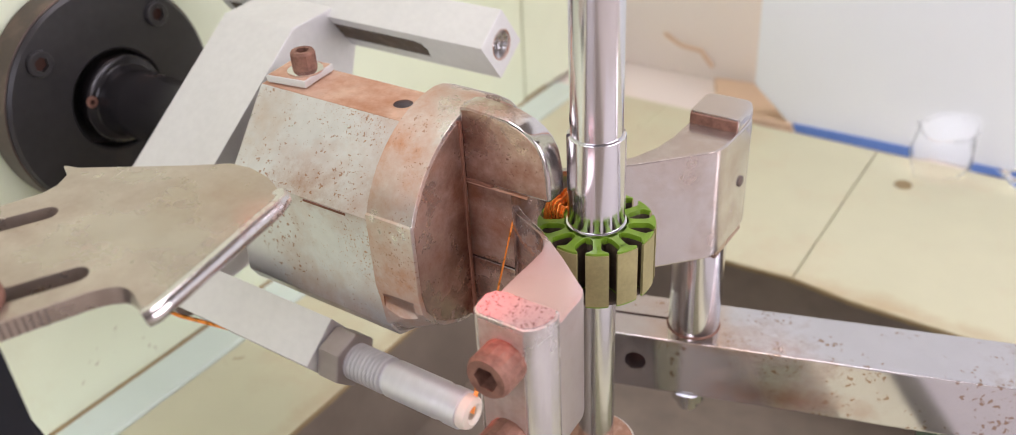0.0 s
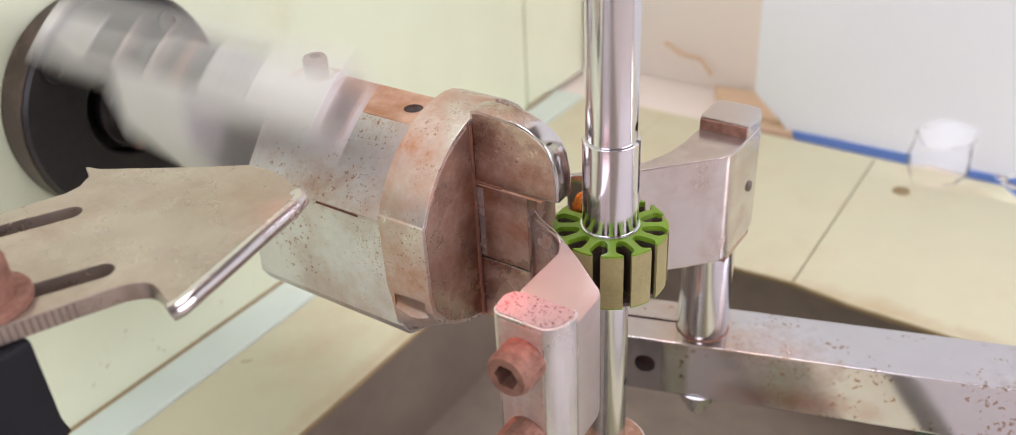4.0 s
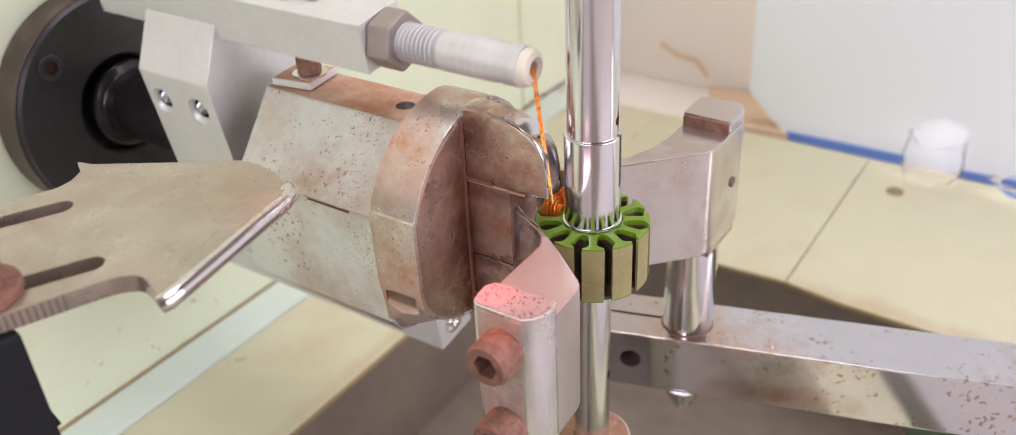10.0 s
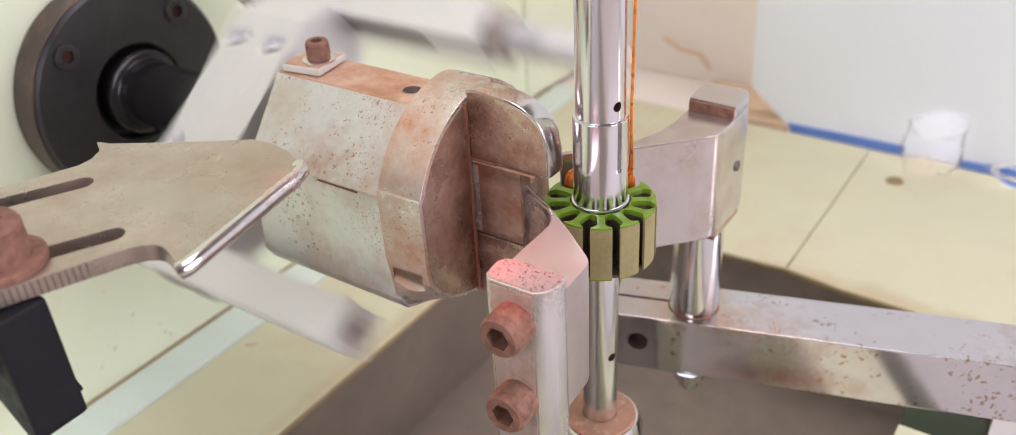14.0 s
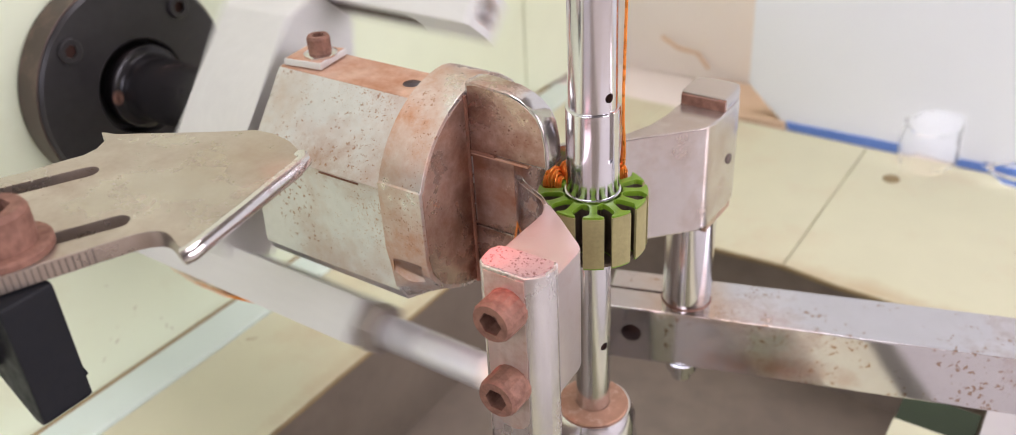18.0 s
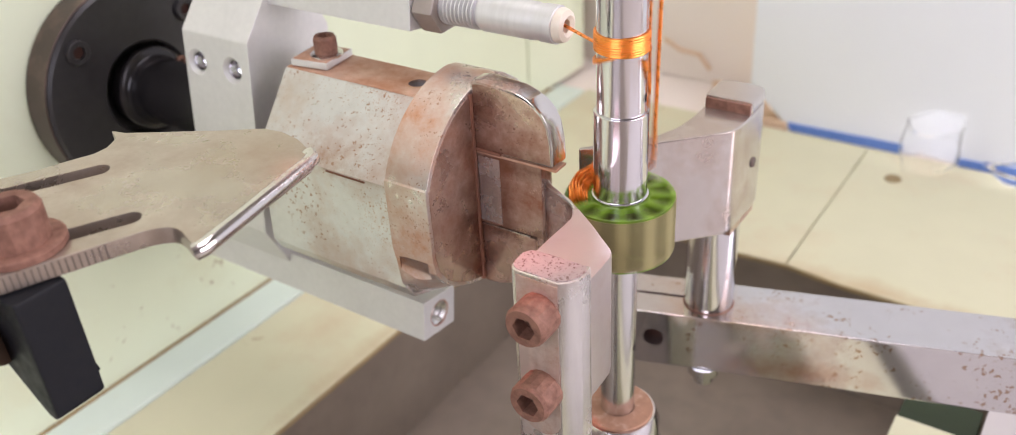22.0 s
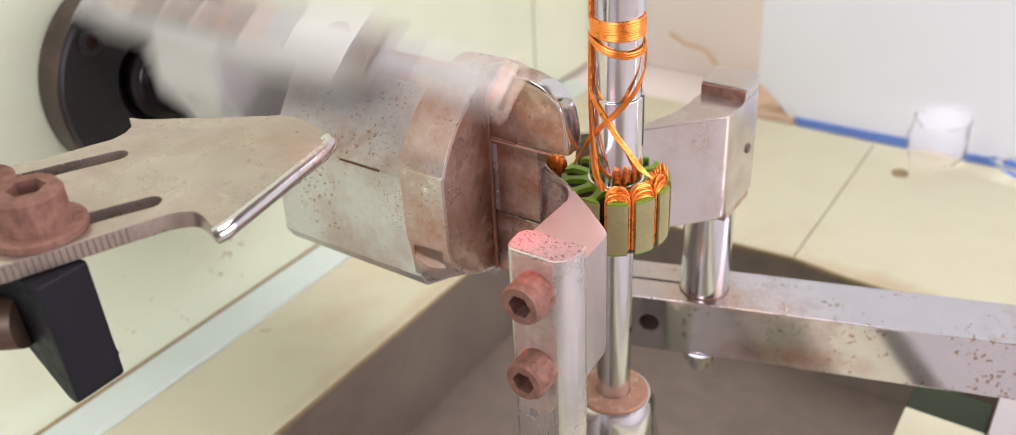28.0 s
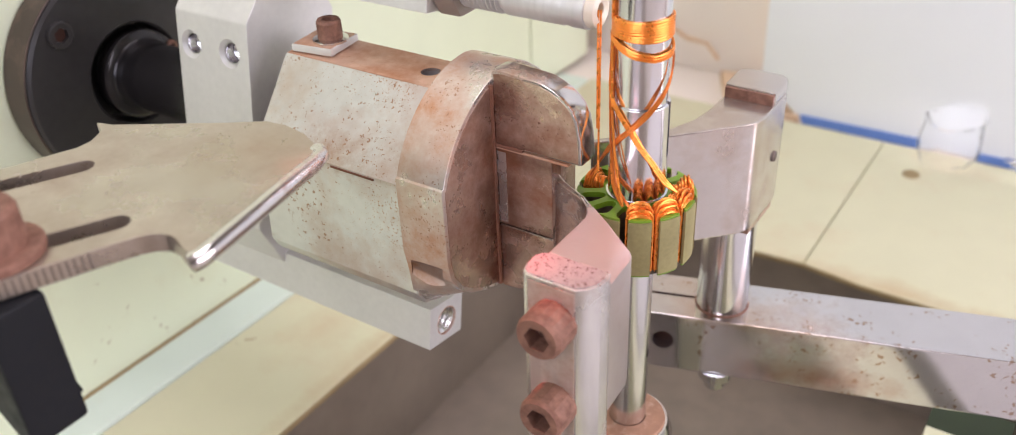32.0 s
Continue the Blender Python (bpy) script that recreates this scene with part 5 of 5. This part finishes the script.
# ---- what moves ----
def motions():
    slide = [(0.0, 0.0004), (0.5, 0.0004), (0.7, 0.001), (0.85, 0.0052), (1.1, 0.0052), (1.35, 0.0002), (3.5, 0.0003), (4.4, 0.0030), (5.0, 0.0032), (5.5, 0.0019), (6.0, 0.0001), (6.5, 0.0009), (7.0, 0.0025), (7.5, 0.0035),
             (8.0, 0.0016), (8.5, 0.0006), (10.2, 0.0002), (10.4, 0.0030), (10.5, 0.0037), (10.7, 0.0052), (10.9, 0.0045), (11.0, 0.0023), (11.2, 0.0), (13.5, 0.0002), (14.0, 0.0017), (14.5, 0.0034), (15.0, 0.0025),
             (15.5, 0.0008), (16.0, 0.0002), (16.8, 0.0034), (17.5, 0.0023), (18.0, 0.0007), (18.5, 0.0002), (20.2, 0.0), (20.5, 0.0052), (22.5, 0.0053), (22.8, 0.0006), (23.0, 0.0), (24.5, 0.0003), (25.0, 0.0004), (25.5, 0.0010),
             (26.3, 0.0034), (27.0, 0.0012), (27.5, 0.0005), (28.0, 0.0015), (28.5, 0.0029), (29.0, 0.0033), (29.5, 0.0015), (30.0, 0.0004), (31.6, 0.0), (31.8, 0.0010), (32.0, 0.0023)]
    turn = [(0.0, 0), (0.9, 0), (1.05, -30), (10.65, -30), (10.8, -60), (20.55, -60), (20.6, -10), (20.7, 105), (21.0, 465), (21.5, 1095), (22.0, 1770), (22.3, 2170), (22.45, 2290), (22.6, 2310), (32.0, 2310)]
    spin = [(0, 126), (0.2, 146), (0.4, 164), (0.6, 174), (1.8, 174), (1.9, 168), (2.0, 157.5), (2.1, 149), (2.3, 131), (2.5, 113), (2.7, 95), (3.0, 63), (3.2, 44), (3.5, 12), (3.9, -30),
            (5.5, -1841), (5.6, -1947), (5.7, -2064), (6.0, -2395), (6.1, -2514), (6.4, -2850), (6.7, -3183), (7.0, -3521), (7.3, -3858), (7.6, -4187), (7.7, -4311), (8.0, -4637),
            (8.2, -4835), (8.4, -4878), (8.6, -4899), (9.0, -4933), (9.2, -4950), (9.4, -4972), (9.6, -4993), (9.8, -5014), (10.0, -5032), (10.2, -5045), (10.4, -5047), (11.6, -5045),
            (11.8, -5025), (12.0, -5006), (12.2, -4986), (12.4, -4964), (12.6, -4943), (12.8, -4921), (13.0, -4907), (13.3, -4880), (13.5, -4860), (13.6, -4811), (13.7, -4714),
            (13.8, -4590), (14.0, -4372), (14.1, -4258), (14.4, -3924), (15.0, -3218), (15.1, -3104), (15.4, -2755), (15.5, -2654), (17.5, -415), (17.6, -308), (17.9, 25), (18.0, 140),
            (18.1, 172), (18.2, 192), (18.5, 214), (19.0, 263), (19.5, 308), (19.8, 337), (20.0, 353.5), (20.3, 353), (23.0, 352.5), (23.2, 347), (23.4, 331), (23.6, 315), (23.8, 304),
            (24.0, 286), (24.2, 269), (24.4, 250), (24.6, 229), (24.8, 211), (25.0, 192), (25.2, 172), (25.3, 147), (25.4, 60), (25.5, -57), (27.5, -2291), (27.6, -2401), (27.8, -2619),
            (28.0, -2847), (28.3, -3185), (28.6, -3521), (28.9, -3853), (29.2, -4187), (29.5, -4523), (29.6, -4642), (29.7, -4754), (29.8, -4844), (29.9, -4864), (30.0, -4881),
            (30.2, -4896), (30.4, -4915), (30.6, -4935), (30.8, -4953), (31.0, -4974.5), (31.2, -4993), (31.5, -5025), (31.8, -5042), (32.0, -5049)]

    def at(table, t):
        return float(np.interp(t, [a for a, b in table], [b for a, b in table]))

    def steps(step):
        n = round(32.0 / step)
        return [32.0 * k / n for k in range(n + 1)]

    fine = steps(1 / 15)
    walk(flyer, [(t, pose(0, FLY_Y, FLY_Z, at(spin, t), 0, 0)) for t in fine])
    coarse = [a for a, b in slide]
    walk(carriage, [(t, pose(at(slide, t), 0, 0)) for t in coarse])
    walk(middle_block, [(t, pose(at(slide, t), 0, 0)) for t in coarse])
    both = sorted({*steps(0.5), *coarse, *[a for a, b in turn], *[20.4 + k / 30 for k in range(70)]})
    walk(spindle, [(t, pose(at(slide, t), 0, 0, 0, 0, at(turn, t))) for t in both])
    walk(stator, [(t, pose(at(slide, t), 0, 0, 0, 0, at(turn, t) + 60)) for t in both])
    swing = [(0, 110), (10.65, 110), (10.8, 84), (20.6, 84), (22.3, 60), (32, 60)]
    snug = [(0, 0), (20.6, 0), (22.3, 0.0010), (32, 0.0010)]
    walk(lead, [(t, pose(at(slide, t) + 0.87 * at(snug, t), 0.5 * at(snug, t), 0, 0, 0, at(turn, t) + at(swing, t))) for t in both])
    drop = [(0, 0.075), (20.6, 0.075), (20.9, 0.012), (21.3, 0.004), (22.0, 0.0), (32.0, 0.0)]
    walk(wrap, [(t, pose(at(slide, t), 0, at(drop, t), 0, 0, at(turn, t) - 2310)) for t in both])
    walk(cross, [(t, pose(at(slide, t), 0, at([(0, 0.075), (24.2, 0.075), (24.8, 0.0), (32.0, 0.0)], t))) for t in both])
    # each coil grows out of the former on the tooth before it, then turns with the stator
    for fresh, start, end in zip(wound, (3.6, 13.5, 25.4), (8.3, 18.1, 29.9)):
        grow = [(0, -0.012), (start, -0.012), (end, 0.0), (32.0, 0.0)]
        walk(fresh, [(t, pose(at(slide, t) + at(grow, t), 0, 0, 0, 0, 180 + (at(turn, t) - at(turn, end) if t > end else 0))) for t in both])
    # the taut wire turns with the nozzle and aims at the tooth
    goals = [(0, (-0.0033, -0.0074, 0.0912)), (48, (-0.0033, -0.0074, 0.0912)), (56, (-0.0170, -0.0068, 0.0732)), (68, (-0.0170, -0.0068, 0.0732)), (86, (-0.0010, -0.0140, 0.0800)), (113, (-0.0010, -0.0140, 0.0800)), (122, (-0.0118, -0.0068, 0.0851)), (130, (-0.0118, -0.0068, 0.0860)), (180, (-0.0100, 0.0, 0.0740)),
             (230, (-0.0118, 0.0068, 0.0860)), (300, (-0.0115, 0.0066, 0.0760)), (320, (-0.0050, 0.0, 0.0890)), (345, (-0.0033, -0.0074, 0.0912)), (360, (-0.0033, -0.0074, 0.0912))]

    def degrees_of(a):
        return math.degrees(a) % 360

    rows, ends = [], []
    for t in fine:
        a = radians(at(spin, t))
        tip = Vector((-0.0085, FLY_Y - 0.0334 * math.sin(a), FLY_Z + 0.0334 * math.cos(a)))
        goal = Vector([at([(b, g[k]) for b, g in goals], degrees_of(a)) for k in range(3)]) + Vector((at(slide, t), 0, 0))
        if 20.75 < t < 23.3:
            # drawn back into the nozzle while the spindle takes up wire
            goal = Vector((at(slide, t) - 0.0010, -0.0030, 0.1130))
            tip -= (goal - tip).normalized() * (0.0190 - (goal - tip).length)
        rows.append((t, Matrix.Translation(tip) @ (goal - tip).to_track_quat("-Z", "X").to_matrix().to_4x4()))
        ends.append((t, pose(0, 0, -(goal - tip).length)))
    walk(feed, rows)
    walk(pulled, ends)


motions()
